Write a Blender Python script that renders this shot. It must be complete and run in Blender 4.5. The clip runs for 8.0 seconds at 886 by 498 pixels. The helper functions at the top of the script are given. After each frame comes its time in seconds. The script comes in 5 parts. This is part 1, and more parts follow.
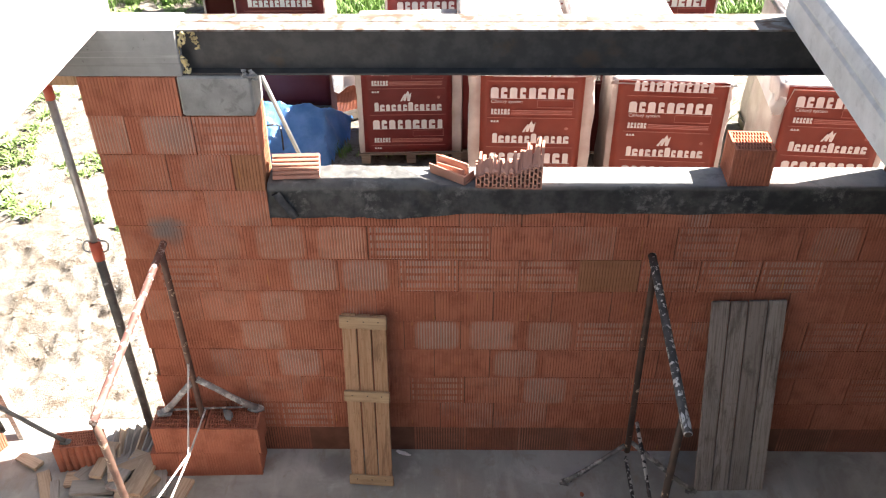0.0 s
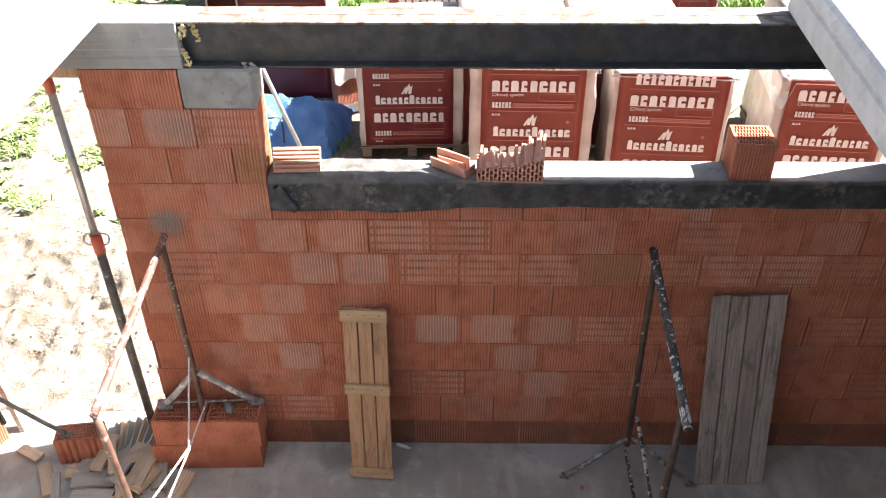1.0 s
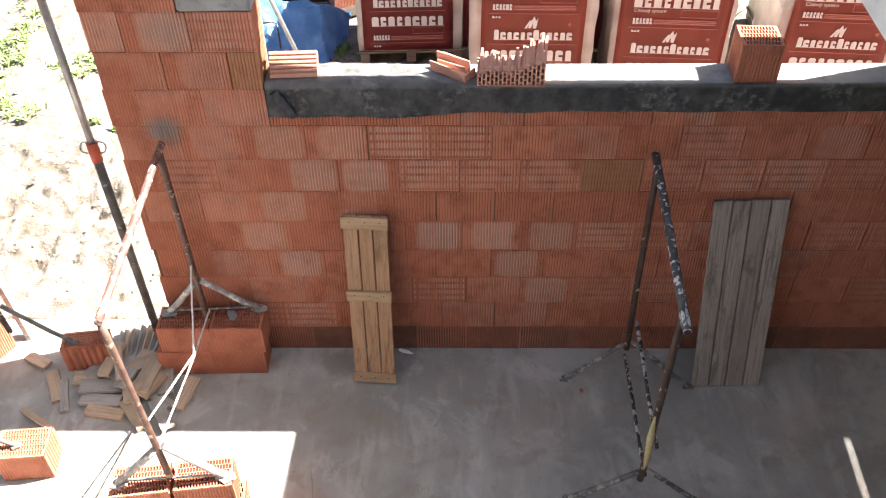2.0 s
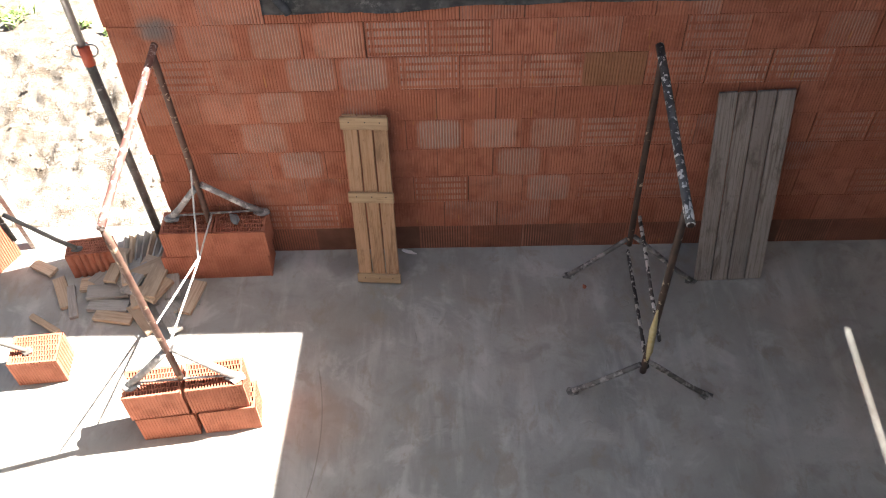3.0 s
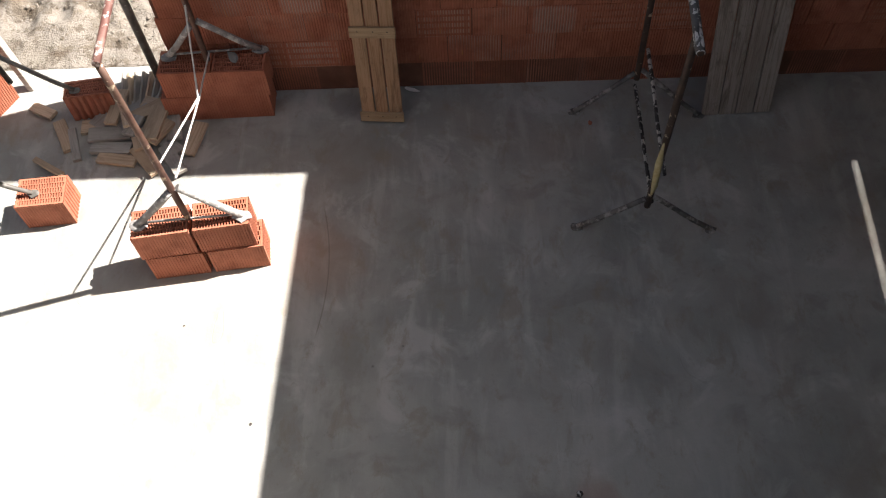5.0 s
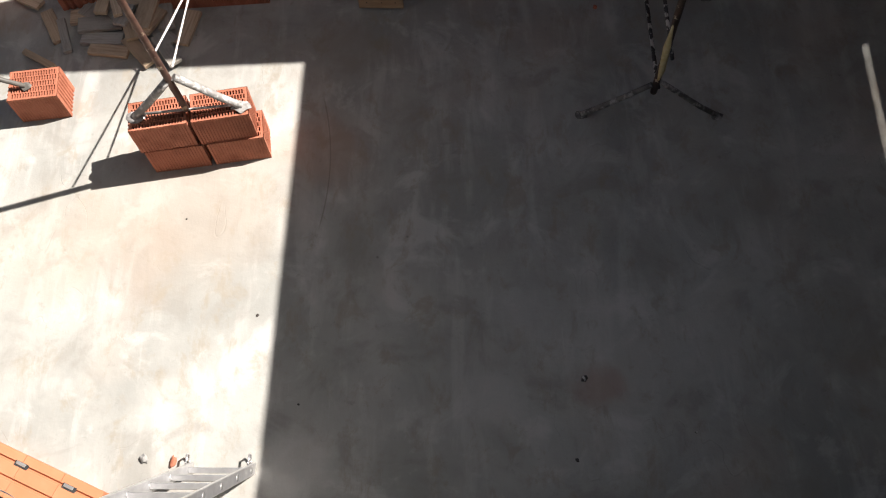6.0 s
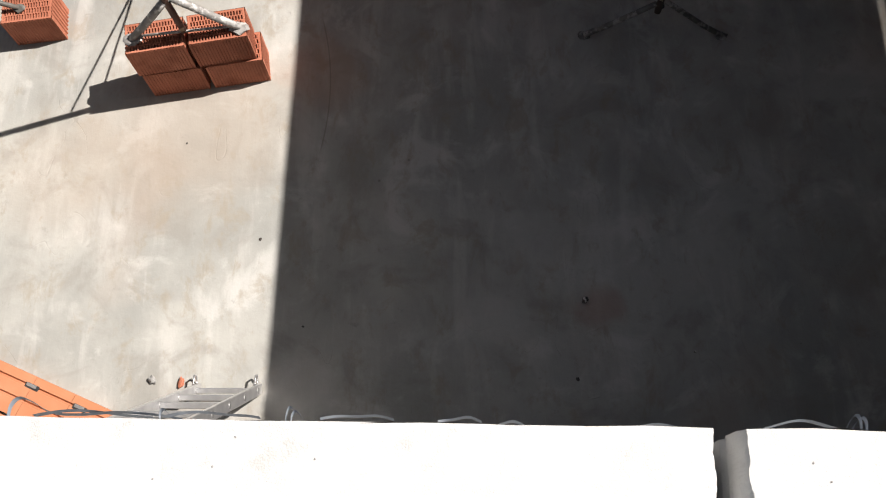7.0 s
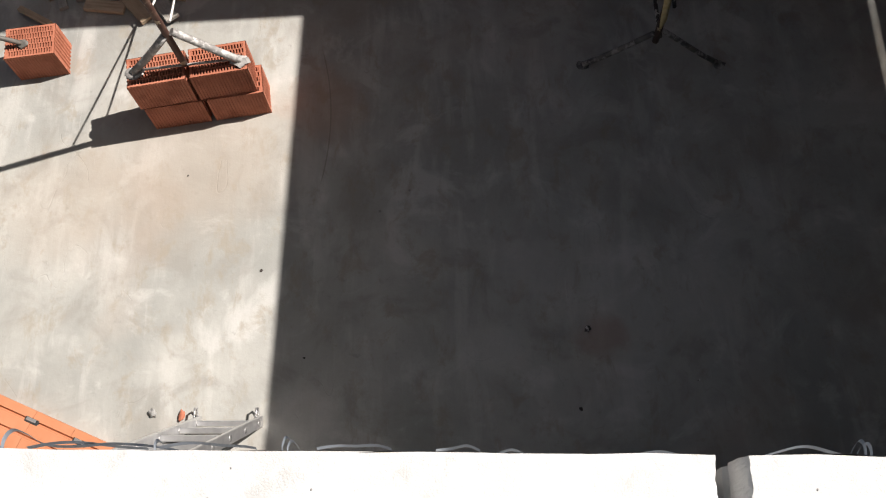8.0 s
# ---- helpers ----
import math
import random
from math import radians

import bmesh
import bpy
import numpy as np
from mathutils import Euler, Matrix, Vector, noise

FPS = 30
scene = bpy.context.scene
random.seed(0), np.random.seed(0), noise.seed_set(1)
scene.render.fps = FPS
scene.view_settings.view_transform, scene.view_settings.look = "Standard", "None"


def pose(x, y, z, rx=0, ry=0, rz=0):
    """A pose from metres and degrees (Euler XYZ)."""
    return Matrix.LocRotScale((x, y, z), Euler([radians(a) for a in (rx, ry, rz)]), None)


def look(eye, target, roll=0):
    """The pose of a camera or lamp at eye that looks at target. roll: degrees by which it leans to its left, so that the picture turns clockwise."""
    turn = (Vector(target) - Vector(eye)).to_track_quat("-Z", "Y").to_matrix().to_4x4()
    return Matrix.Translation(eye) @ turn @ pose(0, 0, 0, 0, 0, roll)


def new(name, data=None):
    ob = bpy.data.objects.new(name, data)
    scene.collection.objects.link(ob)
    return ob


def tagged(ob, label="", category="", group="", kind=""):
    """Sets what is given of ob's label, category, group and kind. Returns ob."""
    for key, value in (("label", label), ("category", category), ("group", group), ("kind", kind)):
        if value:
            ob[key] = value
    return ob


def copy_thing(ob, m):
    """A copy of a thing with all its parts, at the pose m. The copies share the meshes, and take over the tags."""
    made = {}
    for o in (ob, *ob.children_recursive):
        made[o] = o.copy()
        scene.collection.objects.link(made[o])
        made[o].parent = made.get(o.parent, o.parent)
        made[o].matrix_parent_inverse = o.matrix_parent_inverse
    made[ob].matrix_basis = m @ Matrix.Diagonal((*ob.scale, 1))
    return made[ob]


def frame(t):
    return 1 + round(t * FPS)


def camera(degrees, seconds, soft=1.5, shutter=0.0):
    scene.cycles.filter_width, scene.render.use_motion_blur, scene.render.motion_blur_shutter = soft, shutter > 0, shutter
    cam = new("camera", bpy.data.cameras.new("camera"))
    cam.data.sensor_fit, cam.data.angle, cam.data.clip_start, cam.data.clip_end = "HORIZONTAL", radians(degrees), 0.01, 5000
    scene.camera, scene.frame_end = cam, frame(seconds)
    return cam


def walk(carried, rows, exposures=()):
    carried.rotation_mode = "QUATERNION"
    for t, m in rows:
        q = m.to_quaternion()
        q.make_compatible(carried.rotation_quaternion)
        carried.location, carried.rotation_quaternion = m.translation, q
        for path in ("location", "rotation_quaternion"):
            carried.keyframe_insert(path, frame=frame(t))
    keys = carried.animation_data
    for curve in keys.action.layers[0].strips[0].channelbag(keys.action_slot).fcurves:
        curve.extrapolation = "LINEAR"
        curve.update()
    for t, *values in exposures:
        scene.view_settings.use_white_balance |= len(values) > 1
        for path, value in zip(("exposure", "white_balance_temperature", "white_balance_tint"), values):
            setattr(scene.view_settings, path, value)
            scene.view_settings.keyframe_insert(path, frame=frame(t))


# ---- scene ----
cam = camera(53.0, 8.0, soft=1.15)
PATH = [
    (0, (-0.224, -4.378, 5.035), (-0.246, -2.764, 3.855), -0.3),
    (0.5, (-0.226, -4.379, 5.036), (-0.246, -2.768, 3.851), -0.1),
    (1, (-0.223, -4.373, 5.036), (-0.247, -2.768, 3.843), -0.2),
    (1.5, (-0.224, -4.369, 5.023), (-0.249, -2.824, 3.753), -0.1),
    (1.7, (-0.224, -4.363, 5.017), (-0.249, -2.849, 3.712), -0.3),
    (2.8, (-0.228, -4.368, 4.983), (-0.256, -3.009, 3.516), -1.7),
    (3, (-0.227, -4.365, 4.977), (-0.258, -3.046, 3.474), -2.1),
    (3.5, (-0.23, -4.374, 4.968), (-0.261, -3.124, 3.408), -2.3),
    (4, (-0.227, -4.382, 4.95), (-0.266, -3.189, 3.345), -3.2),
    (4.5, (-0.221, -4.377, 4.937), (-0.268, -3.254, 3.283), -3.6),
    (4.7, (-0.217, -4.388, 4.934), (-0.267, -3.292, 3.262), -3.8),
    (5.8, (-0.28, -4.432, 4.873), (-0.326, -3.553, 3.077), -4.6),
    (6, (-0.289, -4.437, 4.864), (-0.333, -3.592, 3.051), -4.8),
    (6.5, (-0.3, -4.462, 4.851), (-0.346, -3.702, 3.002), -5.1),
    (7, (-0.312, -4.465, 4.868), (-0.358, -3.771, 2.993), -5.8),
    (7.5, (-0.307, -4.464, 4.862), (-0.354, -3.721, 3.006), -5.9),
    (8, (-0.303, -4.469, 4.858), (-0.352, -3.71, 3.009), -6.2),
]

EXPOSURES = [(0.0, 2.56), (1.5, 2.72), (2.8, 2.82), (3.0, 2.70), (3.5, 2.41), (4.0, 2.07), (4.5, 1.77), (5.8, 0.94), (6.0, 0.85), (6.5, 0.66), (7.0, 0.43), (7.5, 0.37), (8.0, 0.38)]
walk(cam, [(t, look(eye, target, roll)) for t, eye, target, roll in PATH], EXPOSURES)

# ---- light ----
TO_SUN = Vector((0.825, 0.236, 1.0)).normalized()
world = bpy.data.worlds.new("world")
scene.world = world
world.use_nodes = True
wn = world.node_tree.nodes
sky = wn.new("ShaderNodeTexSky")
sky.sky_type = "NISHITA"
sky.sun_disc = False
sky.sun_elevation = math.asin(TO_SUN.z)
sky.sun_rotation = math.atan2(TO_SUN.x, TO_SUN.y)
wn["Background"].inputs["Strength"].default_value = 0.038
sky.dust_density = 3.0
sky.ozone_density = 0.4
world.node_tree.links.new(sky.outputs["Color"], wn["Background"].inputs["Color"])
sun = new("sun", bpy.data.lights.new("sun", "SUN"))
sun.data.energy = 6.3
sun.data.angle = radians(0.53)
sun.data.color = (1.0, 0.925, 0.862)
sun.matrix_world = look(TO_SUN * 30, (0, 0, 0))


# ---- materials ----
class Nodes:
    """A small node tree writer round one Principled surface."""

    def __init__(self, name):
        self.m = bpy.data.materials.new(name)
        self.m.use_nodes = True
        self.t = self.m.node_tree
        self.p = self.t.nodes["Principled BSDF"]
        self.co = self.t.nodes.new("ShaderNodeTexCoord").outputs["Object"]
        self.info = self.t.nodes.new("ShaderNodeObjectInfo")
        self.w = self.math("MULTIPLY", self.info.outputs["Random"], 37.0)

    def link(self, a, socket):
        if isinstance(a, bpy.types.NodeSocket):
            self.t.links.new(a, socket)
        elif isinstance(a, tuple) and len(a) == 3 and socket.type == "RGBA":
            socket.default_value = (*a, 1)
        else:
            socket.default_value = a

    def math(self, op, a, b=0.0, c=0.0):
        n = self.t.nodes.new("ShaderNodeMath")
        n.operation = op
        for v, s in zip((a, b, c), n.inputs):
            self.link(v, s)
        return n.outputs[0]

    def scaled(self, sx, sy, sz):
        n = self.t.nodes.new("ShaderNodeMapping")
        self.link(self.co, n.inputs["Vector"])
        n.inputs["Scale"].default_value = (sx, sy, sz)
        return n.outputs[0]

    def noise(self, scale, detail=4.0, rough=0.55, at=None, warp=0.0):
        n = self.t.nodes.new("ShaderNodeTexNoise")
        n.noise_dimensions = "4D"
        self.link(at if at else self.co, n.inputs["Vector"])
        self.link(self.w, n.inputs["W"])
        n.inputs["Scale"].default_value = scale
        n.inputs["Detail"].default_value = detail
        n.inputs["Roughness"].default_value = rough
        n.inputs["Distortion"].default_value = warp
        return n.outputs["Fac"]

    def step(self, v, lo, hi):
        n = self.t.nodes.new("ShaderNodeMapRange")
        n.interpolation_type = "SMOOTHSTEP"
        for x, k in ((v, 0), (lo, 1), (hi, 2)):
            self.link(x, n.inputs[k])
        return n.outputs[0]

    def mix(self, f, a, b):
        n = self.t.nodes.new("ShaderNodeMix")
        n.data_type = "RGBA"
        self.link(f, n.inputs[0])
        self.link(a, n.inputs[6])
        self.link(b, n.inputs[7])
        return n.outputs[2]

    def axis(self, k):
        n = self.t.nodes.new("ShaderNodeSeparateXYZ")
        self.link(self.co, n.inputs[0])
        return n.outputs[k]

    def bump(self, h, strength=0.3, dist=0.005):
        n = self.t.nodes.new("ShaderNodeBump")
        n.inputs["Strength"].default_value = strength
        n.inputs["Distance"].default_value = dist
        self.link(h, n.inputs["Height"])
        self.t.links.new(n.outputs[0], self.p.inputs["Normal"])

    def done(self, color, rough=0.8, metal=0.0, spec=0.5):
        self.link(color, self.p.inputs["Base Color"])
        self.link(rough, self.p.inputs["Roughness"])
        self.link(metal, self.p.inputs["Metallic"])
        self.p.inputs["Specular IOR Level"].default_value = spec
        return self.m


RIB = 0.0186


def brick_material(name, style="plain", amount=0.0, tone=1.0):
    """Fired clay of the wall blocks. Pale kiln and mortar marks on the ridges: a patch, rows of dashes (banded) or faint streaks."""
    n = Nodes(name)
    r = n.info.outputs["Random"]
    clay = n.mix(n.math("FRACT", n.math("MULTIPLY", r, 7.3)), (0.36, 0.128, 0.076), (0.445, 0.172, 0.107))
    clay = n.mix(n.step(n.noise(7.0, 3.0), 0.42, 0.72), clay, (0.30, 0.106, 0.063))
    clay = n.mix(n.step(n.noise(60.0, 2.0), 0.55, 0.8), clay, (0.47, 0.195, 0.125))
    if style == "olive":
        clay = n.mix(0.55, clay, (0.25, 0.145, 0.07))
    x, z = n.axis(0), n.axis(2)
    if style in ("patch", "banded", "streak"):
        ridge = n.step(n.math("COSINE", n.math("MULTIPLY", x, 2 * math.pi / RIB)), -0.1, 0.5)
        side = n.math("MULTIPLY", n.math("SUBTRACT", r, 0.5), 0.09)
        ragged = n.step(n.noise(6.0, 5.0, 0.65), 0.28, 0.55)
        lit = n.math("ADD", 0.16, n.math("MULTIPLY", ridge, 0.84))
        if style == "banded":
            bands = n.step(n.math("COSINE", n.math("MULTIPLY", n.math("ADD", z, 0.012), 2 * math.pi / 0.0575)), -0.75, -0.15)
            ends = n.step(n.math("ABSOLUTE", x), 0.181, 0.172)
            seam = n.math("SUBTRACT", 1.0, n.math("MULTIPLY", n.step(n.math("ABSOLUTE", n.math("SUBTRACT", n.math("ABSOLUTE", x), 0.150)), 0.016, 0.006), 0.75))
            mask = n.math("MULTIPLY", n.math("MULTIPLY", bands, n.math("MULTIPLY", ends, seam)), ragged)
        elif style == "patch":
            ex = n.math("POWER", n.math("ABSOLUTE", n.math("DIVIDE", n.math("SUBTRACT", x, side), 0.148)), 6.0)
            ez = n.math("POWER", n.math("ABSOLUTE", n.math("DIVIDE", n.math("SUBTRACT", z, 0.125), 0.128)), 6.0)
            spread = n.math("MULTIPLY", n.math("SUBTRACT", n.noise(6.0, 5.0, 0.65), 0.5), 2.2)
            mask = n.math("MULTIPLY", n.step(n.math("ADD", n.math("ADD", ex, ez), spread), 1.25, 0.15), n.math("ADD", 0.45, n.math("MULTIPLY", ragged, 0.55)))
            lit = n.math("ADD", 0.22, n.math("MULTIPLY", ridge, 0.78))
        else:
            mask = n.step(n.noise(3.2, 4.0, 0.6), 0.38, 0.66)
        pale = n.mix(n.math("FRACT", n.math("MULTIPLY", r, 23.0)), (0.52, 0.345, 0.265), (0.47, 0.40, 0.355))
        clay = n.mix(n.math("MULTIPLY", n.math("MULTIPLY", mask, lit), amount), clay, pale)
    if style != "loose":
        drip = n.math("MULTIPLY", n.step(n.noise(5.0, 2.0, 0.4, n.scaled(9, 9, 1.1)), 0.70, 0.74), 0.5)
        clay = n.mix(drip, clay, (0.52, 0.25, 0.07))
        place = n.t.nodes.new("ShaderNodeSeparateXYZ")
        n.link(n.t.nodes.new("ShaderNodeNewGeometry").outputs["Position"], place.inputs[0])
        for sx, sz, size, share in ((-1.955, 1.97, 0.15, 0.8), (-1.77, 2.62, 0.2, 0.25)):
            dx, dz = n.math("SUBTRACT", place.outputs[0], sx), n.math("MULTIPLY", n.math("SUBTRACT", place.outputs[2], sz), 1.25)
            d = n.math("SQRT", n.math("ADD", n.math("MULTIPLY", dx, dx), n.math("MULTIPLY", dz, dz)))
            d = n.math("ADD", d, n.math("MULTIPLY", n.math("SUBTRACT", n.noise(9.0, 4.0), 0.5), 0.2))
            clay = n.mix(n.math("MULTIPLY", n.step(d, size, size * 0.2), share), clay, (0.20, 0.195, 0.19))
    # a tone below 1 darkens the clay in uneven patches
    if tone < 1:
        clay_share = n.math("ADD", tone, n.math("MULTIPLY", n.step(n.noise(3.0, 5.0, 0.65), 0.42, 0.70), 0.35))
        clay = n.mix(clay_share, (0.075, 0.045, 0.036), clay)
    n.bump(n.noise(190.0, 3.0), 0.25, 0.002)
    return n.done(clay, 0.86, 0.0, 0.25)


def concrete_material(name, a, b, stain, scale=1.0, rough=0.85, bump=0.25):
    n = Nodes(name)
    c = n.mix(n.step(n.noise(1.3 * scale, 5.0, 0.6), 0.35, 0.68), a, b)
    c = n.mix(n.math("MULTIPLY", n.step(n.noise(3.1 * scale, 6.0, 0.62, None, 0.6), 0.52, 0.70), 0.7), c, stain)
    c = n.mix(n.math("MULTIPLY", n.step(n.noise(38.0 * scale, 3.0), 0.56, 0.75), 0.35), c, stain)
    n.bump(n.math("ADD", n.noise(70.0 * scale, 5.0), n.math("MULTIPLY", n.noise(9.0 * scale, 3.0), 1.5)), bump, 0.004)
    return n.done(c, rough, 0.0, 0.35)


def formed_concrete():
    """Concrete cast against boards: level board marks, blotches and small voids."""
    n = Nodes("board_marked_concrete")
    c = n.mix(n.step(n.noise(4.0, 5.0, 0.6), 0.35, 0.68), (0.225, 0.228, 0.226), (0.30, 0.302, 0.296))
    marks = n.noise(1.0, 3.0, 0.5, n.scaled(0.9, 1.0, 42.0))
    c = n.mix(n.math("MULTIPLY", n.step(marks, 0.58, 0.68), 0.55), c, (0.40, 0.40, 0.39))
    c = n.mix(n.math("MULTIPLY", n.step(marks, 0.40, 0.32), 0.45), c, (0.16, 0.16, 0.156))
    pits = n.noise(30.0, 3.0, 0.6)
    c = n.mix(n.math("MULTIPLY", n.step(pits, 0.66, 0.72), 0.6), c, (0.11, 0.11, 0.106))
    n.bump(n.math("ADD", n.math("MULTIPLY", marks, 1.5), n.noise(80.0, 4.0)), 0.5, 0.005)
    return n.done(c, 0.88, 0.0, 0.35)


def floor_material():
    """Power-trowelled screed: soft blotches, trowel streaks, clay dust, scuffs and pinholes, and a painted warm glow by
    the shade edge.
    """
    n = Nodes("screed")
    c = n.mix(n.step(n.noise(0.9, 5.0, 0.6, None, 0.4), 0.32, 0.68), (0.258, 0.262, 0.246), (0.398, 0.394, 0.366))
    streak = n.noise(2.2, 5.0, 0.6, n.scaled(2.6, 0.5, 1.0), 0.3)
    c = n.mix(n.math("MULTIPLY", n.step(streak, 0.50, 0.66), 0.45), c, (0.50, 0.490, 0.464))
    cloud = n.noise(2.6, 6.0, 0.62, None, 0.8)
    c = n.mix(n.math("MULTIPLY", n.step(cloud, 0.50, 0.66), 0.6), c, (0.242, 0.232, 0.210))
    c = n.mix(n.math("MULTIPLY", n.step(cloud, 0.48, 0.33), 0.55), c, (0.53, 0.522, 0.50))
    c = n.mix(n.math("MULTIPLY", n.step(n.noise(0.75, 3.0), 0.54, 0.70), 0.38), c, (0.38, 0.295, 0.235))
    dirt = n.noise(5.5, 7.0, 0.68, n.scaled(1.25, 0.8, 1.0), 0.5)
    c = n.mix(n.math("MULTIPLY", n.step(dirt, 0.52, 0.66), 0.55), c, (0.27, 0.235, 0.18))
    c = n.mix(n.math("MULTIPLY", n.step(n.noise(13.0, 5.0, 0.72), 0.58, 0.74), 0.45), c, (0.19, 0.188, 0.17))
    fine = n.noise(3.0, 4.0, 0.7, n.scaled(22.0, 0.7, 1.0), 0.2)
    c = n.mix(n.math("MULTIPLY", n.step(fine, 0.66, 0.72), 0.3), c, (0.52, 0.515, 0.48))
    scuff = n.noise(1.6, 2.0, 0.4, n.scaled(1.5, 0.8, 1.0), 1.2)
    line = n.step(n.math("ABSOLUTE", n.math("SUBTRACT", scuff, 0.5)), 0.0045, 0.0015)
    line = n.math("MULTIPLY", line, n.step(n.noise(2.3, 3.0), 0.54, 0.60))
    c = n.mix(n.math("MULTIPLY", line, 0.12), c, (0.19, 0.18, 0.155))
    # the last tint puts the warm glow at the shade edge into the colour
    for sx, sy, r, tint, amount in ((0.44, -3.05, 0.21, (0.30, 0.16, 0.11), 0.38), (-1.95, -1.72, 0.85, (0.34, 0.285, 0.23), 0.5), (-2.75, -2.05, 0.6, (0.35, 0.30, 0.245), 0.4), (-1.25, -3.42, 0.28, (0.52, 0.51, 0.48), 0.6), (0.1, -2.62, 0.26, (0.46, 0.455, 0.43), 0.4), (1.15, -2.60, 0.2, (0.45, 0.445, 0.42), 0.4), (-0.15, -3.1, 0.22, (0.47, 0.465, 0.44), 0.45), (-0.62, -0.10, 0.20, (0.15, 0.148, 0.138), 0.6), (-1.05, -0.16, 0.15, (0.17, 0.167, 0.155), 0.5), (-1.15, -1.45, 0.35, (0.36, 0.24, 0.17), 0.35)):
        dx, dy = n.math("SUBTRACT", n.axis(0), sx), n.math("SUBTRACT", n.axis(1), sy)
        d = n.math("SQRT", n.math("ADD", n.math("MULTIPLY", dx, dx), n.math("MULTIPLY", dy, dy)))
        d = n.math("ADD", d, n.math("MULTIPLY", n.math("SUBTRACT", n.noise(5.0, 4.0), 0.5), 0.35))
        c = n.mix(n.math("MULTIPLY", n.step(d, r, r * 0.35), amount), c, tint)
    bow = n.math("DIVIDE", n.math("ADD", n.axis(1), 1.52), 0.45)
    crease = n.math("ADD", n.math("SUBTRACT", n.axis(0), -1.109), n.math("MULTIPLY", n.math("MULTIPLY", bow, bow), 0.05))
    crease = n.math("MULTIPLY", n.step(n.math("ABSOLUTE", crease), 0.006, 0.002), n.step(n.math("ABSOLUTE", bow), 1.15, 0.9))
    c = n.mix(n.math("MULTIPLY", crease, 0.5), c, (0.16, 0.135, 0.11))
    v = n.t.nodes.new("ShaderNodeTexVoronoi")
    v.inputs["Scale"].default_value = 5.0
    n.link(n.co, v.inputs["Vector"])
    pick = n.t.nodes.new("ShaderNodeSeparateXYZ")
    n.link(v.outputs["Color"], pick.inputs[0])
    dot = n.math("MULTIPLY", n.step(v.outputs["Distance"], n.math("MULTIPLY", pick.outputs[0], 0.07), 0.0), n.step(pick.outputs[1], 0.45, 0.5))
    c = n.mix(n.math("MULTIPLY", dot, 0.7), c, (0.12, 0.112, 0.10))
    n.bump(n.math("ADD", n.math("ADD", n.noise(42.0, 5.0), n.math("MULTIPLY", streak, 2.0)), n.math("ADD", n.math("MULTIPLY", fine, 0.4), n.math("MULTIPLY", line, -0.6))), 0.4, 0.004)
    return n.done(c, n.math("ADD", 0.62, n.math("MULTIPLY", n.noise(3.0), 0.3)), 0.0, 0.4)


def wood_material(name, a, b, dark, along=0, stain=None):
    n = Nodes(name)
    k = [60.0, 60.0, 60.0]
    k[along] = 2.2
    grain = n.noise(1.0, 5.0, 0.6, n.scaled(*k), 1.2)
    c = n.mix(n.info.outputs["Random"], a, b)
    c = n.mix(n.step(grain, 0.42, 0.68), c, dark)
    c = n.mix(n.math("MULTIPLY", n.step(n.noise(5.0, 4.0), 0.5, 0.75), 0.5), c, b)
    v = n.t.nodes.new("ShaderNodeTexVoronoi")
    v.inputs["Scale"].default_value = 4.2
    n.link(n.co, v.inputs["Vector"])
    c = n.mix(n.math("MULTIPLY", n.step(v.outputs["Distance"], 0.09, 0.05), 0.7), c, dark)
    if stain:
        k = [9.0, 9.0, 9.0]
        k[along] = 2.6
        c = n.mix(n.math("MULTIPLY", n.step(n.noise(1.0, 6.0, 0.7, n.scaled(*k), 0.6), 0.50, 0.68), 0.75), c, stain)
        c = n.mix(n.math("MULTIPLY", n.step(n.noise(30.0, 4.0, 0.7), 0.58, 0.72), 0.5), c, stain)
    n.bump(grain, 0.35, 0.003)
    return n.done(c, 0.75, 0.0, 0.3)


def splashed_metal(name, base, other, splash, lo, hi, scale=26.0, metal=0.2, rough=0.6):
    """Painted or rusted steel tube with dried plaster on it."""
    n = Nodes(name)
    c = n.mix(n.step(n.noise(11.0, 4.0), 0.4, 0.65), base, other)
    c = n.mix(n.step(n.noise(scale, 4.0, 0.6), lo, hi), c, splash)
    n.bump(n.noise(scale * 2, 4.0), 0.4, 0.003)
    return n.done(c, rough, metal)


def membrane_material():
    """Black bitumen sheet, scuffed; its level part painted paler for dust and sunlight, with mortar dust in streaks
    below.
    """
    n = Nodes("bitumen_membrane")
    c = n.mix(n.step(n.noise(9.0, 5.0, 0.62), 0.38, 0.66), (0.068, 0.071, 0.072), (0.155, 0.155, 0.153))
    # paler above the fold by height: sunlit top put into the colour with dust
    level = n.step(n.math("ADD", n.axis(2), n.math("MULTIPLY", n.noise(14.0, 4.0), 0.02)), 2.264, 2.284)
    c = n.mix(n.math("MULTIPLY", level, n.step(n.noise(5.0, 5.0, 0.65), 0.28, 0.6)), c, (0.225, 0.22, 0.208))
    scuffed = n.math("MULTIPLY", n.step(n.noise(3.0, 3.0), 0.44, 0.62), n.step(n.noise(24.0, 5.0, 0.7), 0.48, 0.64))
    c = n.mix(n.math("MULTIPLY", scuffed, 0.75), c, (0.38, 0.375, 0.36))
    n.bump(n.math("ADD", n.noise(30.0, 5.0), n.math("MULTIPLY", n.noise(7.0, 4.0), 3.0)), 0.5, 0.006)
    return n.done(c, 0.5, 0.0, 0.5)


